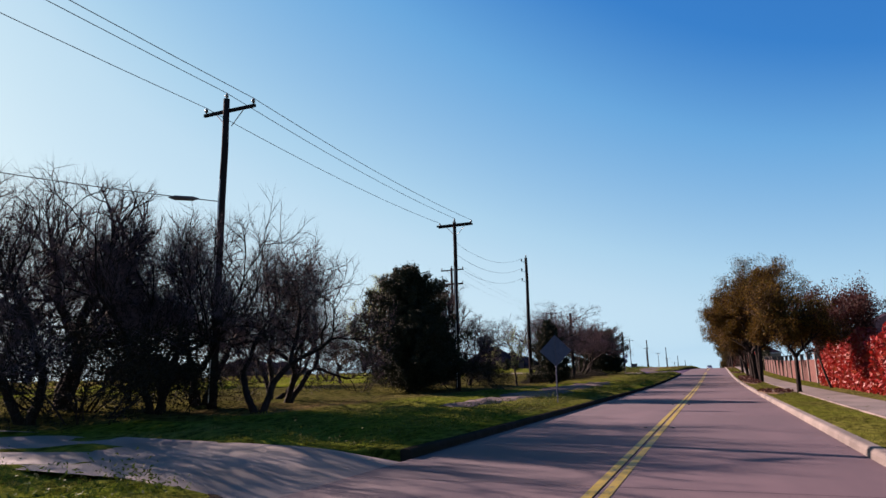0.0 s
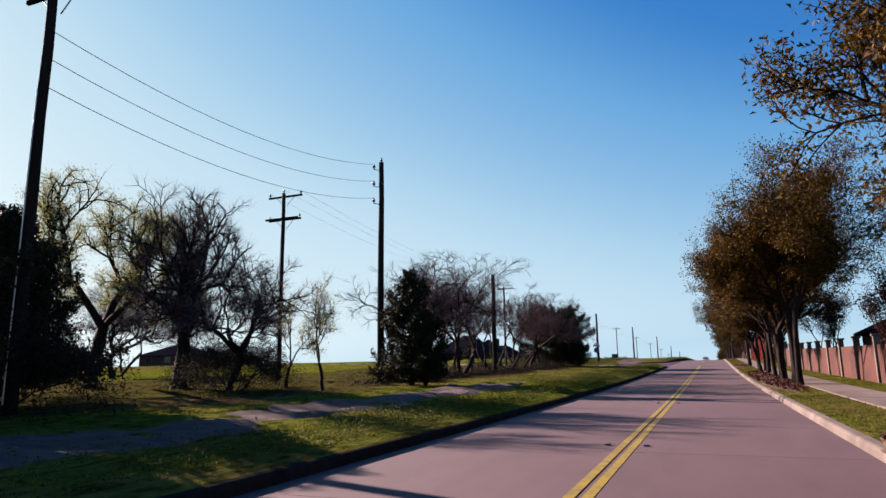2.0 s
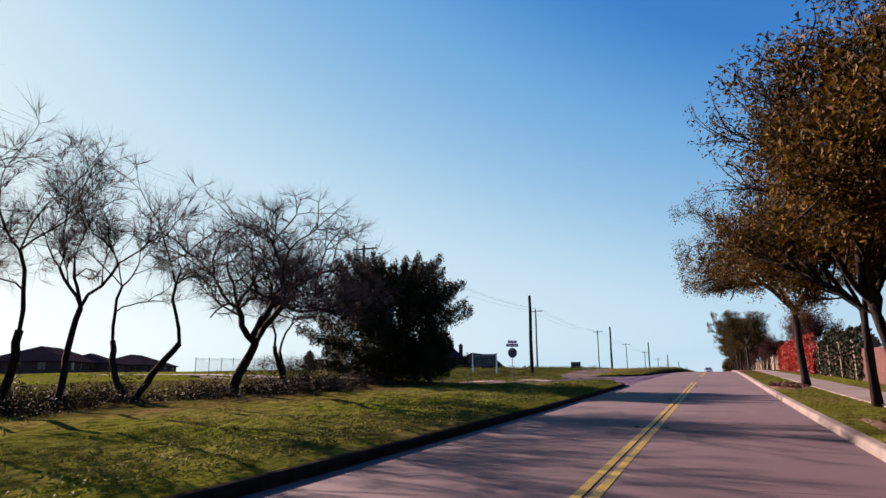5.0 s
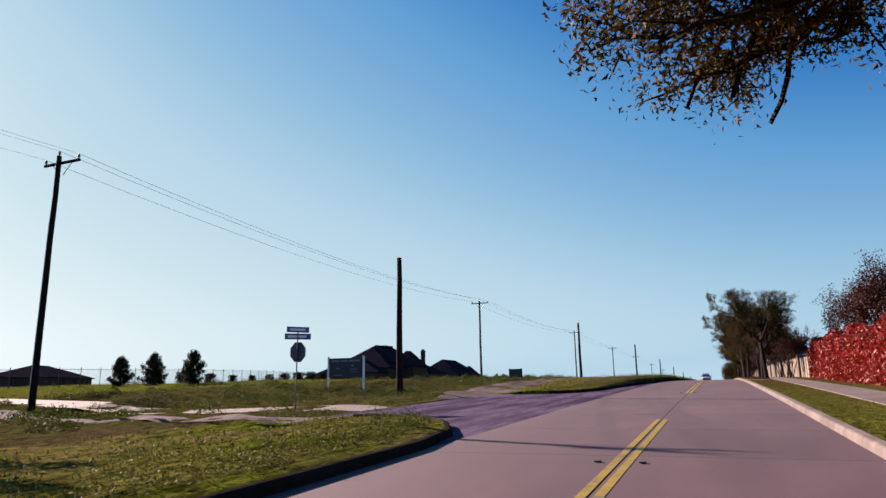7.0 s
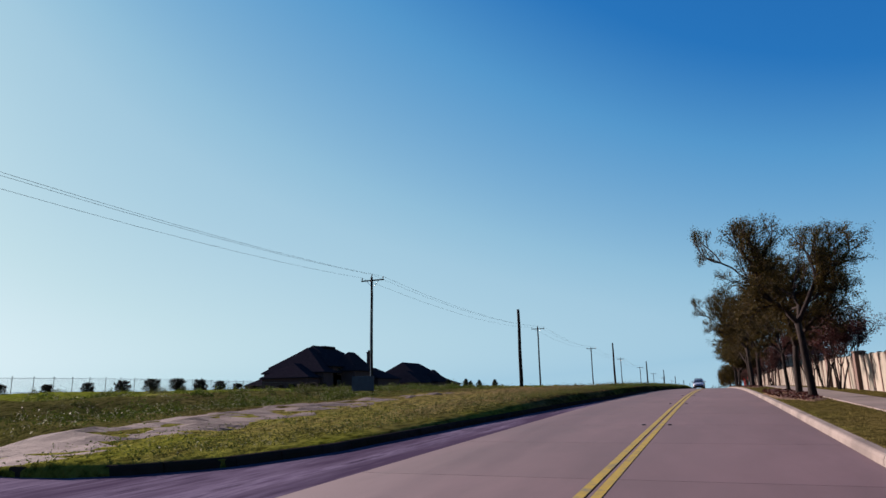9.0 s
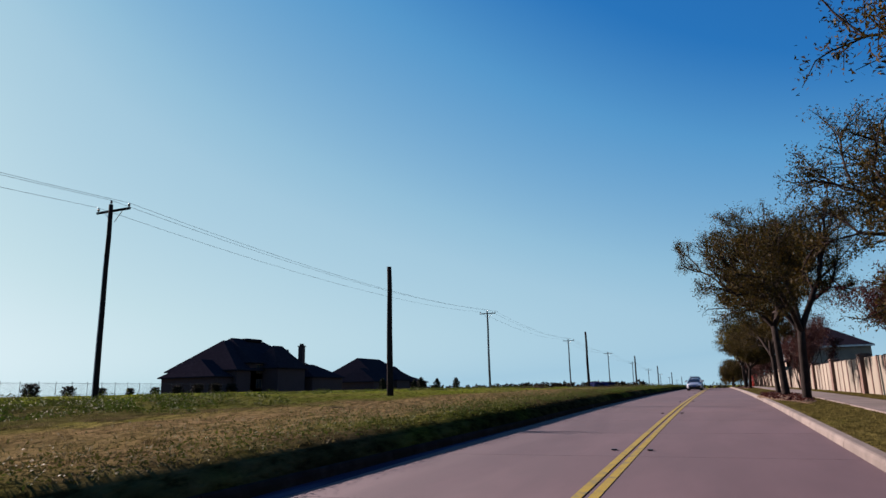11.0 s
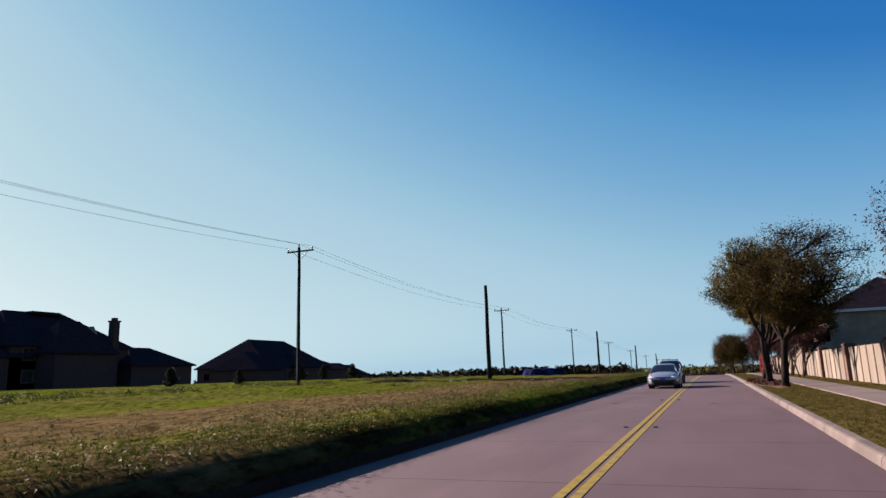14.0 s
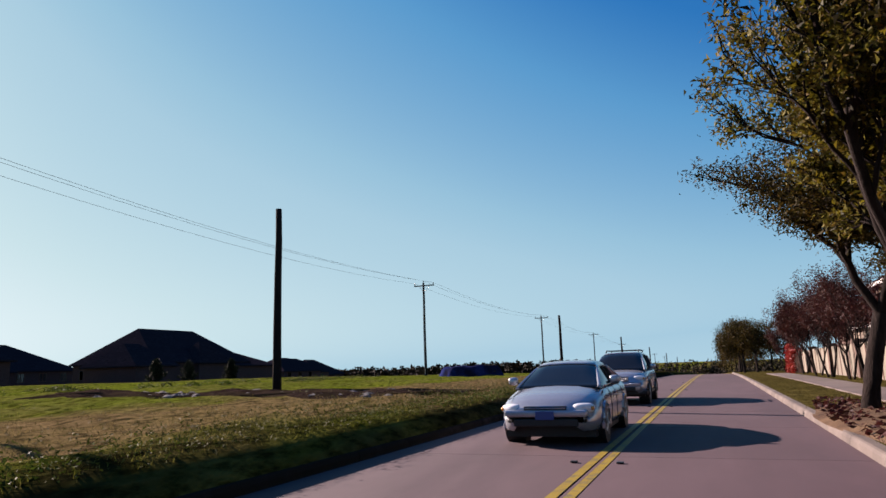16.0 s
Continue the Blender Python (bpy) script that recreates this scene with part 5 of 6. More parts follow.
b2.matrix_local = pose(0, 0, 0, 0, 0, 62)
part("lettering", boxes((-0.34, -0.011, 3.1, 0.3, -0.008, 3.18)), M_WHITE, b2)
part("lettering", boxes((-0.38, -0.011, 2.83, 0.34, -0.008, 2.92)), M_WHITE, b1)

bb = thing("notice_board", look((0, 0, 0), (0, 0, -1)) @ Matrix.Identity(4), "dark project notice board on two white posts in the grass", "sign")
bb.matrix_world = pose(-23.6, 145.6, gz(-23.6, 145.6) - 0.18, 0, 0, 2)
for s in (-1.36, 1.36):
    part("post", boxes((s - 0.06, -0.06, -0.4, s + 0.06, 0.06, 2.55), bevel=0.008), M_WHITE, bb, "white square post")
bo = part("board", boxes((-1.3, -0.04, 1.15, 1.3, 0.04, 2.45), bevel=0.008), M_SIGN_NAVY, bb)
for i, (x0, x1, z0, z1) in enumerate([(-1.12, -0.5, 2.2, 2.31), (-0.4, 0.15, 2.2, 2.31), (0.25, 1.08, 2.2, 2.31), (-0.75, -0.5, 1.72, 1.78), (0.45, 0.6, 1.86, 1.96), (0.3, 0.85, 1.66, 1.7), (0.35, 0.9, 1.5, 1.53), (-0.95, -0.3, 1.28, 1.32)]):
    part("lettering", boxes((x0, -0.052, z0, x1, -0.044, z1)), M_BAR, bo, "pale unreadable line of lettering")
sb = thing("small_board", pose(-18.0, 168.0, gz(-18, 168) - 0.05, 0, 0, 8), "small dark board on two short posts on the bank", "sign")
part("board", boxes((-0.65, -0.03, 0.35, 0.65, 0.03, 1.15), bevel=0.006), M_SIGN_NAVY, sb)
for s in (-0.55, 0.55):
    part("post", boxes((s - 0.04, 0.034, -0.3, s + 0.04, 0.1, 1.2)), M_POLE, sb)

# low road markers either side of the double line
rm = boxes((-0.05, -0.05, -0.004, 0.05, 0.05, 0.018), bevel=0.008)
rme = bpy.data.meshes.new("road_stud")
rm.to_mesh(rme), rm.free()
for y in list(np.arange(20, 122, 12.0)) + list(np.arange(141.5, 290, 12.0)):
    for u in (-0.32, 0.32):
        o = part("road_stud", rme, M_CARDARK)
        o.location = (float(road_x(y)) + u, y, float(road_z(y)) + 0.01)
        tagged(o, "dark low reflector stud beside the yellow line", "road stud", "road studs")

# a cracked-off rubble patch in the verge
rr = np.random.default_rng(9)
by = np.linspace(258.8, 264.2, 9)
bed = part("rubble_bed", grid(by, [np.linspace(-26 + 1.5 * math.sin(q * 3), -8 + 1.2 * math.sin(q * 2.1), 30) for q in by], lambda X, Y: ground_z(X, Y) + rough(X, Y) + 0.03 + 0.16 * np.clip(1 - np.abs(Y - 261.5) / 2.7, 0, 1) * (0.6 + 0.4 * np.sin(X * 2.7) * np.sin(Y * 2.9 + X)) - 0.1 * (np.abs(Y - 261.5) > 2.6)), M_SOIL)
tagged(bed, "strip of dark churned soil and rubble in the grass", "soil", kind="structure")
for i in range(120):
    bm = bmesh.new()
    bmesh.ops.create_icosphere(bm, subdivisions=1, radius=1.0)
    for v_ in bm.verts:
        v_.co *= rr.uniform(0.7, 1.15)
    s = rr.uniform(0.06, 0.22)
    x, y = rr.uniform(-25, -8.5), 261.5 + rr.normal(0, 1.5)
    o = part("rock", bm, M_STONE)
    o.matrix_world = pose(x, y, gz(x, y) + s * 0.12, 0, 0, rr.uniform(0, 360)) @ Matrix.Diagonal((s * 1.4, s, s * 0.6, 1))
    tagged(o, "pale broken rock lying in the grass", "rock", "rubble in the verge")

# ---- vehicles ----


def loft(sections):
    """Closed skin over cross-sections, each a row of points of one length."""
    k = len(sections[0])
    v = [p for s in sections for p in s]
    f = []
    for i in range(len(sections) - 1):
        for j in range(k - 1):
            a = i * k + j
            f.append((a, a + 1, a + k + 1, a + k))
    f.append(tuple(range(k))[::-1])
    f.append(tuple(range((len(sections) - 1) * k, len(sections) * k)))
    return v, f


def soft_row(ys, pts):
    """Values along a car's length, rounded between the given stations."""
    py, pv = zip(*pts)
    return sum(np.interp(ys + o, py, pv) for o in (-0.09, -0.045, 0, 0.045, 0.09)) / 5


def lens_blob(x, y, z, sx, sy, sz, yaw, name, mat, parent, label=""):
    bm = bmesh.new()
    bmesh.ops.create_icosphere(bm, subdivisions=3, radius=1.0)
    for v_ in bm.verts:
        v_.co = Vector((math.copysign(abs(v_.co.x) ** 0.7, v_.co.x) * sx, v_.co.y * sy, math.copysign(abs(v_.co.z) ** 0.7, v_.co.z) * sz))
    ob = smooth(part(name, bm, mat, parent, label))
    ob.matrix_local = pose(x, y, z, 0, 0, yaw)
    return ob


def vehicle(name, x, y, L, deck, plan, sill, cabin, roof_w, wheel_r, axles, label, suv):
    """Car facing -y with its nose at y. deck: height of bonnet, belt and boot; plan: half width; cabin: height of the glasshouse."""
    e = thing(name, pose(x, y, float(road_z(y + L / 2))), label, "car", "cars")
    ys = np.concatenate([[0.0, 0.03, 0.08, 0.15], np.linspace(0.25, L - 0.25, 34), [L - 0.15, L - 0.06, L]])
    zt, hw = soft_row(ys, deck), soft_row(ys, plan)
    lo = soft_row(ys, [(0, sill + 0.14), (0.12, sill), (L - 0.15, sill), (L, sill + 0.16)])
    rows = []
    for yy, z, w, s0 in zip(ys, zt, hw, lo):
        half = [(0.0, z + 0.035), (0.45 * w, z + 0.025), (0.72 * w, z - 0.005), (0.88 * w, z - 0.05), (0.955 * w, z - 0.12), (0.985 * w, z - 0.24), (w, (z + s0) / 2), (0.985 * w, s0 + 0.14), (0.95 * w, s0 + 0.03), (0.8 * w, s0)]
        rows.append([(-a, yy, b) for a, b in half[::-1]] + [(a, yy, b) for a, b in half[1:]])
    smooth(part("body", loft(rows), M_CARPAINT, e, "silver metallic bodywork"))
    h = max(w for _, w in plan)
    # glasshouse
    cy0, cy1 = cabin[0][0], cabin[-1][0]
    cys = np.linspace(cy0, cy1, 26)
    cz = soft_row(cys, cabin)
    base = np.interp(cys, ys, zt) - 0.03
    bw, top = h - 0.11, max(c for _, c in cabin)
    grows = []
    for yy, z, b in zip(cys, cz, base):
        q = max(0.02, (z - b) / (top - b))
        wt = bw + (roof_w - bw) * q
        z = max(z, b + 0.01)
        half = [(0.0, z), (0.6 * wt, z - 0.012 * q), (0.9 * wt, z - 0.035 * q), (wt, z - 0.1 * q), (bw, b)]
        grows.append([(-p, yy, c) for p, c in half[::-1]] + [(p, yy, c) for p, c in half[1:]])
    smooth(part("windscreen", loft(grows), M_CARGLASS, e, "dark reflecting glass all round"))
    flat = [i for i in range(26) if cz[i] > top - 0.07]
    r0, r1 = flat[0], flat[-1]
    up = [[(p[0] * 1.012, p[1], p[2] + 0.018) for p in grows[i][1:-1]] for i in flat]
    lid = [[(p[0], p[1], p[2] - 0.016) for p in row] for row in up]
    k, n = len(up[0]), len(up)
    v = [p for row in up for p in row] + [p for row in lid for p in row]
    f = [(i * k + j, i * k + j + 1, i * k + k + j + 1, i * k + k + j) for i in range(n - 1) for j in range(k - 1)]
    f += [tuple(q + n * k for q in t[::-1]) for t in f]
    for i in range(n - 1):
        f += [(i * k, i * k + k, i * k + k + n * k, i * k + n * k), (i * k + k - 1, i * k + k - 1 + n * k, i * k + 2 * k - 1 + n * k, i * k + 2 * k - 1)]
    for j in range(k - 1):
        f += [(j, j + n * k, j + 1 + n * k, j + 1), ((n - 1) * k + j, (n - 1) * k + j + 1, (2 * n - 1) * k + j + 1, (2 * n - 1) * k + j)]
    smooth(part("roof", (v, f), M_CARPAINT, e))
    for s in (-1, 1):
        c = 0 if s < 0 else -1
        d = 1 if s < 0 else -2
        part("pillar", tube([grows[i][d] for i in range(0, r0 + 1)], [0.035] * (r0 + 1), 6), M_CARPAINT, e)
        part("pillar", tube([grows[i][d] for i in range(r1, 26)], [0.05] * (26 - r1), 6), M_CARPAINT, e)
        for i in ((r0 + r1) // 2, r1 - 1):
            part("pillar", tube([grows[i][c], grows[i][d]], [0.04, 0.035], 6), M_CARDARK, e)
        rail = [grows[i][d] for i in range(r0, r1 + 1)]
        part("roof_edge", tube(rail, [0.035] * len(rail), 6), M_CARPAINT, e)
        part("window_trim", tube([(p[0] + s * 0.012, p[1], p[2] + 0.02) for p in (g[c] for g in grows[2:-2])], [0.014] * 22, 5), M_CHROME if not suv else M_CARDARK, e)
        zb = float(np.interp(cy0 + 0.5, ys, zt))
        mi = lens_blob(s * (h + 0.09), cy0 + 0.55, zb + 0.1, 0.1, 0.07, 0.08, 0, "mirror", M_CARPAINT, e, "silver door mirror")
        part("mirror_arm", tube([(-s * 0.16, 0.02, -0.06), (-s * 0.04, 0, -0.03)], [0.025, 0.02], 6), M_CARDARK, mi)
        zn = float(np.interp(0.3, ys, zt))
        wn_ = float(np.interp(0.22, ys, hw))
        lamp = lens_blob(s * wn_ * 0.78, 0.2, zn - 0.15, 0.21, 0.16, 0.085, s * 28, "headlight", M_LAMP, e, "clear swept-back headlight")
        lens_blob(s * 0.12, 0.0, 0.0, 0.06, 0.165, 0.05, 0, "indicator", M_AMBER, lamp)
        lens_blob(s * wn_ * 0.74, 0.07, sill + 0.2, 0.12, 0.06, 0.05, s * 14, "fog_lamp", M_LAMP if suv else M_CARDARK, e)
        for ya in axles:
            w_at = float(np.interp(ya, ys, hw))
            tw = part("wheel", tube([(s * (w_at - 0.25), 0, 0), (s * (w_at - 0.23), 0, 0), (s * (w_at - 0.05), 0, 0), (s * (w_at - 0.02), 0, 0)], [wheel_r - 0.03, wheel_r, wheel_r, wheel_r - 0.05], 28), M_TYRE, e, "black rubber tyre")
            tw.location = (0, ya, wheel_r)
            rim = part("rim", tube([(s * (w_at - 0.05), 0, 0), (s * (w_at - 0.012), 0, 0), (s * (w_at - 0.02), 0, 0), (s * (w_at - 0.05), 0, 0)], [wheel_r * 0.7, wheel_r * 0.68, wheel_r * 0.58, wheel_r * 0.5], 20), M_STEEL, tw)
            for m in range(5):
                t = m * 2 * math.pi / 5
                rim_v, rim_f = tube([(s * (w_at - 0.018), 0, 0), (s * (w_at - 0.014), wheel_r * 0.62 * math.cos(t), wheel_r * 0.62 * math.sin(t))], [0.04, 0.03], 6)
                part("spoke", (rim_v, rim_f), M_STEEL, tw)
            arc = [(s * (w_at - 0.012), ya + (wheel_r + 0.05) * math.cos(t), wheel_r + (wheel_r + 0.05) * math.sin(t)) for t in np.linspace(-0.15, math.pi + 0.15, 16)]
            part("arch_lip", tube(arc, [0.05 if suv else 0.035] * 16, 6), M_CARDARK if suv else M_CARPAINT, e)
            well = tube([(s * (w_at - 0.34), ya, wheel_r + 0.01), (s * (w_at + 0.002), ya, wheel_r + 0.01)], [wheel_r + 0.04] * 2, 24)
            part("wheel_well", well, M_CARDARK, e)
        for yd in ((cy0 + 0.62, L * 0.52, L * 0.72)):
            i = int(np.argmin(np.abs(ys - yd)))
            seam = [(s * (abs(p[0]) + 0.002), yd, p[2]) for p in rows[i][1:7]]
            part("door_gap", tube(seam, [0.006] * len(seam), 4), M_CARDARK, e)
        part("door_handle", boxes((s * h * 0.99 - 0.02, L * 0.49, zb - 0.17, s * h * 0.99 + 0.02, L * 0.49 + 0.16, zb - 0.14), bevel=0.008), M_CARPAINT, e)
        if suv:
            xr = roof_w * 0.86
            part("roof_rail", tube([(s * xr, cys[r0] + 0.15, top), (s * xr, cys[r0] + 0.35, top + 0.075), (s * xr, cys[r1] - 0.4, top + 0.075), (s * xr, cys[r1] - 0.15, top)], [0.02] * 4, 6), M_CARDARK, e)
    zn = float(np.interp(0.12, ys, zt))
    gw = 0.42 * h
    gr = part("grille", boxes((-gw, -0.005, zn - 0.19, gw, 0.16, zn - 0.03), bevel=0.02), M_CARDARK, e)
    for m in range(3):
        part("slat", boxes((-gw * 0.94, -0.016, zn - 0.165 + m * 0.047, gw * 0.94, 0.0, zn - 0.15 + m * 0.047), bevel=0.004), M_CHROME, gr)
    part("bumper", boxes((-h * 0.8, -0.045, sill + 0.26, h * 0.8, 0.2, sill + 0.38), bevel=0.04), M_CARPAINT, e)
    part("air_intake", boxes((-h * 0.62, -0.02, sill + 0.1, h * 0.62, 0.1, sill + 0.23), bevel=0.02), M_CARDARK, e)
    part("number_plate", boxes((-0.16, -0.062, sill + 0.22, 0.16, -0.046, sill + 0.36)), M_WHITE if suv else M_PLATE, e, "blank number plate")
    part("bonnet_line", tube([(-0.78 * h, 0.3, float(np.interp(0.3, ys, zt)) + 0.0), (-0.7 * h, cy0 - 0.05, float(np.interp(cy0, ys, zt)) + 0.006)], [0.006, 0.006], 4), M_CARDARK, e)
    part("underbody", boxes((-h + 0.12, 0.35, sill - 0.1, h - 0.12, L - 0.35, sill + 0.1)), M_CARDARK, e)
    if suv:
        for yy in (cys[r0] + 0.55, cys[r1] - 0.6):
            part("roof_bar", tube([(-roof_w * 0.86, yy, top + 0.07), (roof_w * 0.86, yy, top + 0.07)], [0.018, 0.018], 6), M_CARDARK, e)
        part("skirt", boxes((-h * 0.98, 0.12, sill - 0.04, h * 0.98, L - 0.15, sill + 0.1), bevel=0.04), M_CARDARK, e)
    return e


vehicle("suv", -2.35, 262.3, 4.79, [(0, 0.84), (0.1, 0.96), (0.4, 1.03), (1.2, 1.10), (1.6, 1.13), (4.5, 1.16), (4.79, 1.02)],
        [(0, 0.74), (0.15, 0.88), (0.5, 0.95), (1.0, 0.975), (4.0, 0.975), (4.6, 0.93), (4.79, 0.86)], 0.36,
        [(1.12, 1.1), (1.95, 1.66), (2.3, 1.73), (3.2, 1.74), (4.1, 1.7), (4.66, 1.18)], 0.66, 0.365, (0.93, 3.63), "silver family SUV with roof rails in the oncoming lane", True)
vehicle("sedan", -2.15, 251.2, 4.8, [(0, 0.62), (0.1, 0.72), (0.45, 0.84), (1.2, 0.96), (1.6, 0.98), (3.9, 1.0), (4.5, 1.02), (4.8, 0.86)],
        [(0, 0.62), (0.15, 0.78), (0.5, 0.88), (1.0, 0.91), (3.9, 0.91), (4.5, 0.87), (4.8, 0.74)], 0.24,
        [(1.1, 0.95), (2.05, 1.38), (2.4, 1.44), (3.0, 1.45), (3.45, 1.38), (4.2, 1.03)], 0.58, 0.32, (0.95, 3.72), "silver saloon car in the oncoming lane", False)

# a covered stack far along the verge
tz = gz(-20.5, 299.5)
tp = thing("covered_stack", pose(-20.5, 299.5, tz, 0, 0, -40), "low stack covered with dark blue tarpaulin in the grass", "stack")
v, f = grid(np.linspace(-3.0, 3.0, 25), [np.linspace(-1.2, 1.2, 13)] * 25, lambda X, Y: np.maximum(-0.1, 0.95 + 0.12 * np.sin(X * 3 + Y) * np.sin(Y * 1.7) - 1.05 * (np.abs(X) / 1.2) ** 8 - 1.05 * (np.abs(Y) / 3.0) ** 14))
smooth(part("tarpaulin", (v, f), M_TARP, tp, "creased dark blue tarpaulin"))

# small square covers let into the two lanes
def square_cover(x, y, turn):
    """A square iron frame nearly flush with the slab and a pale mortar plug."""
    c = thing("utility_cover", pose(x, y, float(road_z(y)) + 0.002, 0, 0, turn), "small square dark iron cover with a pale middle in the road", "cover", "covers in the lanes")
    part("iron_frame", boxes((-0.14, -0.17, 0, 0.14, -0.11, 0.006), (-0.14, 0.11, 0, 0.14, 0.17, 0.006), (-0.14, -0.11, 0, -0.09, 0.11, 0.006), (0.09, -0.11, 0, 0.14, 0.11, 0.006)), M_CARDARK, c)
    part("plug", boxes((-0.09, -0.11, -0.01, 0.09, 0.11, 0.003)), M_WALK, c, "pale mortar plug")


square_cover(0.43, 234.6, 3)
square_cover(-2.96, 235.52, -4)

# ---- grass ----


def on_bare(x, y, r):
    """Where tracks, paving and the turning apron keep the grass away."""
    j = r.normal(0, 0.35, len(x))
    g = (np.abs(x - np.interp(y, TRACK[0], TRACK[1])) + j < 0.46 * np.interp(y, TRACK[0], TRACK[2])) & (y > 24) & (y < 67.5)
    d = (np.abs(x - np.interp(y, [136.5, 141, 144, 148, 152, 157, 162, 168], [-12.9, -13.2, -12.8, -12.8, -12.9, -13.3, -13.0, -12.6])) + j < 0.5 * np.interp(y, [136.5, 141, 144, 148, 152, 157, 162, 168], [1.0, 2.6, 4.6, 4.8, 4.6, 3.2, 1.4, 0.4])) & (y > 136)
    w = (np.abs(y - 10.8) < 2.0) & (x < -4) & (x > -30)
    c = ((np.abs(y - 129.1) < 1.4) | (np.abs(y - 123.5) < 1.1)) & (x < -10) & (x > -70)
    return g | d | w | c


def tufts(n, seed, spot, h):
    """Blades in threes at spots drawn by a function."""
    r = np.random.default_rng(seed)
    x, y = spot(r, n)
    ok = ~on_bare(x, y, r)
    x, y = x[ok], y[ok]
    n = len(x)
    z = ground_z(x, y) + np.where(x < 0, rough(x, y), 0) * np.clip((np.abs(x - road_x(y)) - left_edge(y) - 0.5) / 2, 0, 1)
    c = np.repeat(np.stack([x, y, z], 1), 3, 0) + np.concatenate([r.normal(0, 0.05, (3 * n, 2)), np.zeros((3 * n, 1))], 1)
    hh = h * r.uniform(0.4, 1.3, (3 * n, 1)) * np.repeat(1 + 0.6 * np.sin(x * 2.3 + np.sin(y)) * np.sin(y * 1.9), 3)[:, None]
    d = np.concatenate([r.normal(0, 0.6, (3 * n, 2)), np.ones((3 * n, 1))], 1) * hh
    az = r.uniform(0, 6.28, 3 * n)
    w = np.stack([np.cos(az), np.sin(az), np.zeros(3 * n)], 1) * (0.009 + 0.05 * hh)
    v = np.stack([c - w - [0, 0, 0.03], c + w - [0, 0, 0.03], c + d], 1).reshape(-1, 3)
    i = np.arange(3 * n) * 3
    return v, np.stack([i, i + 1, i + 2], 1).tolist()


def near_edge(r, n):
    y = r.uniform(-4, 300, n)
    d = np.where(r.random(n) < 0.1, r.uniform(0.4, 0.9, n), r.gamma(1.6, 1.6, n) + 0.85)
    return road_x(y) - left_edge(y) - 0.1 - d, y


def kerb_edge(r, n):
    y = r.uniform(2, 300, n)
    return road_x(y) - left_edge(y) - 0.12 - np.where(r.random(n) < 0.4, r.uniform(0.4, 1.1, n), 0.8 + r.gamma(1.4, 1.1, n)), y


def right_edge(r, n):
    y = r.uniform(-4, 290, n)
    return road_x(y) + HALF_R + 0.25 + r.uniform(0, 2.0, n) ** 0.9, y


def field(r, n):
    y = r.uniform(5, 300, n * 4)
    x = road_x(y) - left_edge(y) - 3 - r.gamma(1.5, 7.0, n * 4)
    keep = np.argsort(-(np.sin(x * 0.9 + np.sin(y * 0.5)) * np.sin(y * 0.7 + np.sin(x * 0.4)) + r.normal(0, 0.5, n * 4)))[:n]
    return x[keep], y[keep]


tagged(part("verge_grass", tufts(40000, 1, near_edge, 0.035), M_BLADE), "tufty green verge grass spilling over the kerb", "grass", kind="stuff")


def weeds(n, seed, spot, h, size):
    """Small leaves heaped over spots drawn by a function."""
    r = np.random.default_rng(seed)
    x, y = spot(r, n)
    ok = ~on_bare(x, y, r)
    x, y = x[ok], y[ok]
    d = road_x(y) - x - left_edge(y)
    z = ground_z(x, y) + rough(x, y) * np.clip((d - 0.5) / 2, 0, 1)
    hh = h * np.clip(d - 0.1, 0.4, 1) * np.abs(r.normal(0, 0.6, len(x))) * (1 + 0.6 * np.sin(y * 1.3 + np.sin(x * 2)) * np.sin(y * 0.47))
    return leaf_cards(np.stack([x, y, z + hh], 1), size, flat=0.3, seed=seed, three=True)


tagged(part("kerb_weeds", weeds(130000, 5, kerb_edge, 0.2, 0.038), M_WEED), "dark green weeds overhanging the kerb", "weeds", kind="stuff")


def heaps(k, seed, spot, wide, high, per, size):
    """Rounded heaps of leaves at spots drawn by a function."""
    r = np.random.default_rng(seed)
    x, y = spot(r, k)
    ok = ~on_bare(x, y, r)
    x, y = (np.repeat(q[ok], per) for q in (x, y))
    k = int(ok.sum())
    w, h = np.repeat(r.uniform(*wide, k), per), np.repeat(r.uniform(*high, k), per)
    az, q = r.uniform(0, 6.28, len(x)), np.sqrt(r.random(len(x)))
    px, py = x + w * q * np.cos(az), y + w * q * np.sin(az)
    up = h * (1 - q ** 2) * r.uniform(0.55, 1.12, len(x)) * (1 + 0.35 * np.sin(3 * az + x))
    return leaf_cards(np.stack([px, py, ground_z(px, py) + rough(px, py) + up], 1), size, flat=0.2, seed=seed, three=True)


def brush(r, n):
    y = r.uniform(62, 109, n)
    return -16.2 + 0.5 * np.sin(y * 0.4) + r.normal(0, 0.55, n), y


def bank(r, n):
    y = r.uniform(118, 190, n)
    return -15.0 - r.gamma(1.7, 7.0, n), y


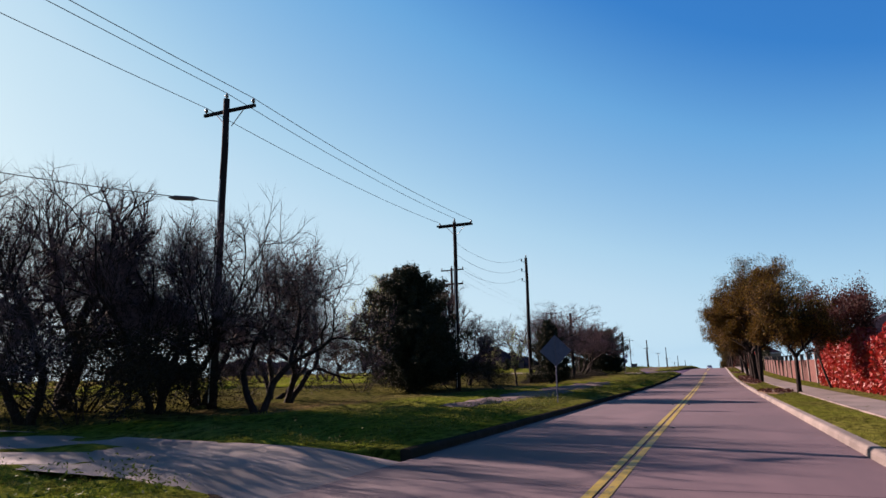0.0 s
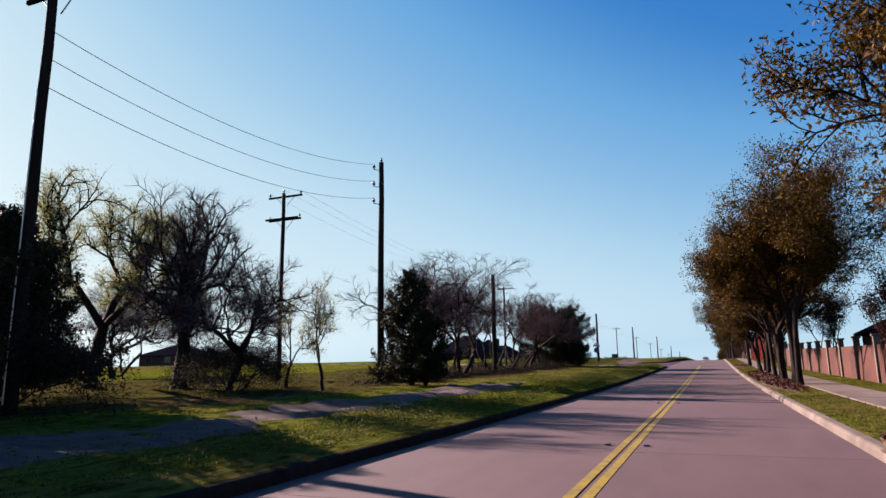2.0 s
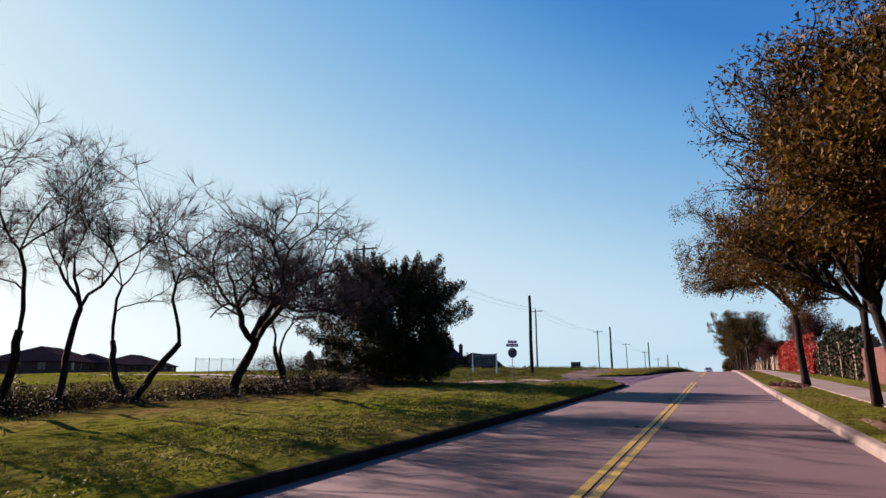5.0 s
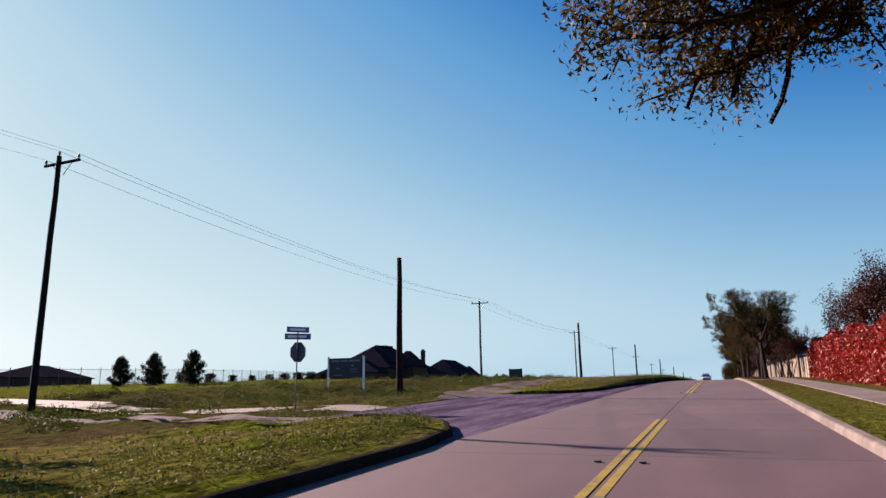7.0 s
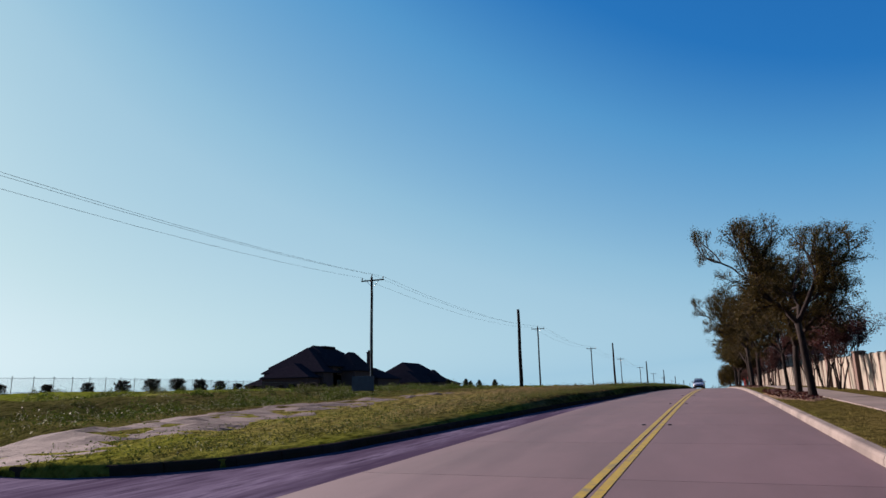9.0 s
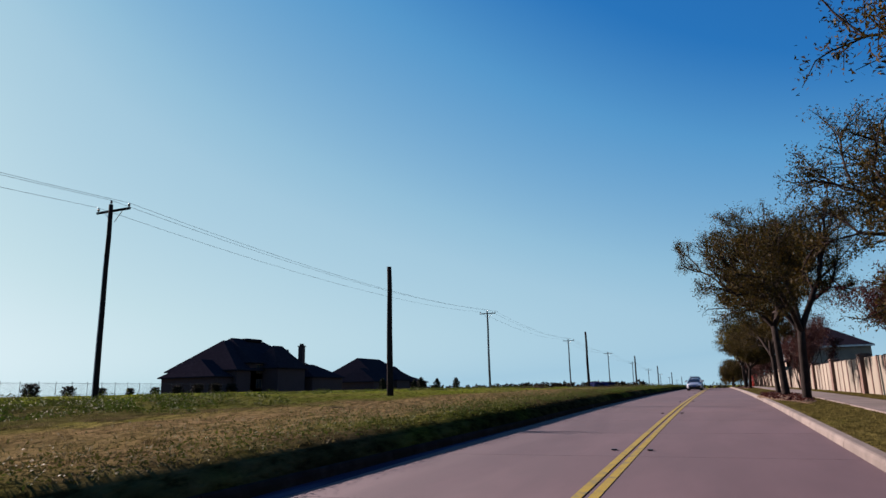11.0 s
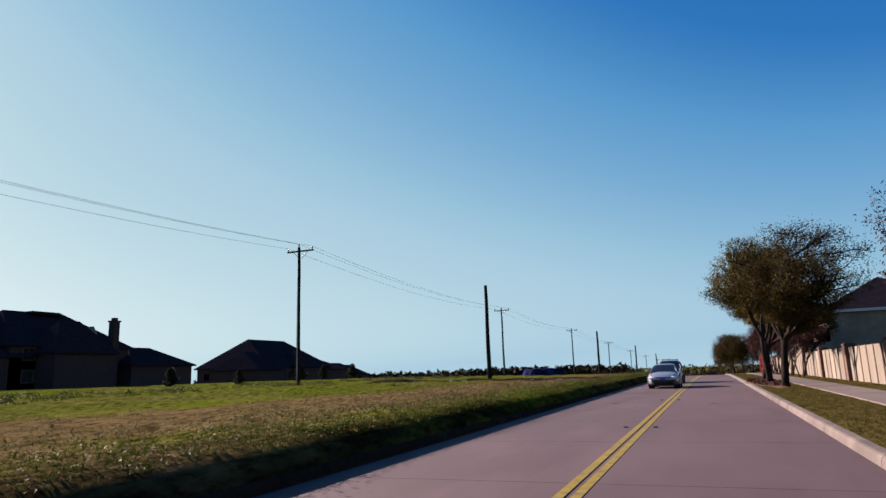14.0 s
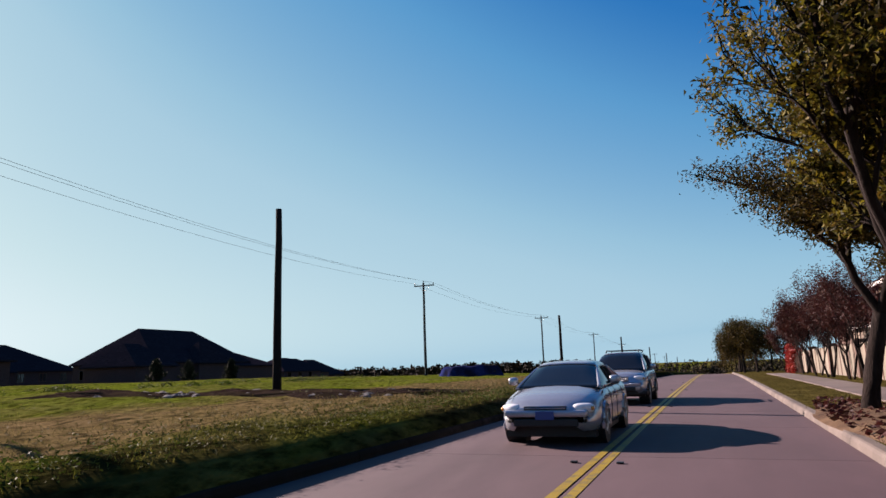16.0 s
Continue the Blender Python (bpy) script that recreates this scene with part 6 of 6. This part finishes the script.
def far_strip(r, n):
    y = r.uniform(176, 300, n)
    return -25 - 0.02 * (y - 176) - r.gamma(1.6, 3.0, n), y


tagged(part("brush_strip", heaps(190, 6, brush, (0.5, 1.3), (0.25, 0.8), 420, 0.06), M_SHRUB), "strip of dark low brush under the bare trees", "brush", kind="stuff")
tagged(part("weed_mounds", heaps(330, 7, bank, (0.3, 1.3), (0.15, 0.5), 260, 0.06), M_WEED), "rough green mounds of weeds on the bank", "weeds", kind="stuff")
tagged(part("tussocks", heaps(200, 8, far_strip, (0.4, 1.3), (0.12, 0.32), 130, 0.08), M_WEED), "dark tussocks of weeds along the far side of the field", "weeds", kind="stuff")
tagged(part("mown_grass", tufts(30000, 2, right_edge, 0.04), M_MOWN), "short mown grass strip between kerb and pavement", "grass", kind="stuff")


def clumps(r, n):
    """Spots gathered in tussocks."""
    k = n // 16
    y = r.uniform(4, 290, k)
    x = road_x(y) - left_edge(y) - 0.8 - r.gamma(1.3, 7.0, k)
    w = np.repeat(r.uniform(0.08, 0.3, k), 16)
    return np.repeat(x, 16) + r.normal(0, 1, k * 16) * w, np.repeat(y, 16) + r.normal(0, 1, k * 16) * w


tagged(part("weed_clumps", weeds(70000, 4, clumps, 0.06, 0.024), M_WEED), "dark lumpy tussocks of weeds in the field", "weeds", kind="stuff")
tagged(part("field_grass", tufts(26000, 3, field, 0.035), M_BLADE), "coarse tufts of field grass and weeds", "grass", kind="stuff")

# ---- slabs of the carriageway ----
y = -12.0
while y < 301:
    y1 = y + 4.6
    for u0, u1 in ((-3.6, -0.008), (0.008, HALF_R)):
        a, b = y + 0.007, y1 - 0.007
        top = [(float(road_x(a)) + u0, a, float(road_z(a))), (float(road_x(a)) + u1, a, float(road_z(a))), (float(road_x(b)) + u1, b, float(road_z(b))), (float(road_x(b)) + u0, b, float(road_z(b)))]
        v = top + [(p[0], p[1], p[2] - 0.06) for p in top]
        part("slab", (v, [(0, 1, 2, 3), (1, 0, 4, 5), (2, 1, 5, 6), (3, 2, 6, 7), (0, 3, 7, 4)]), M_CONC, road)
    y = y1
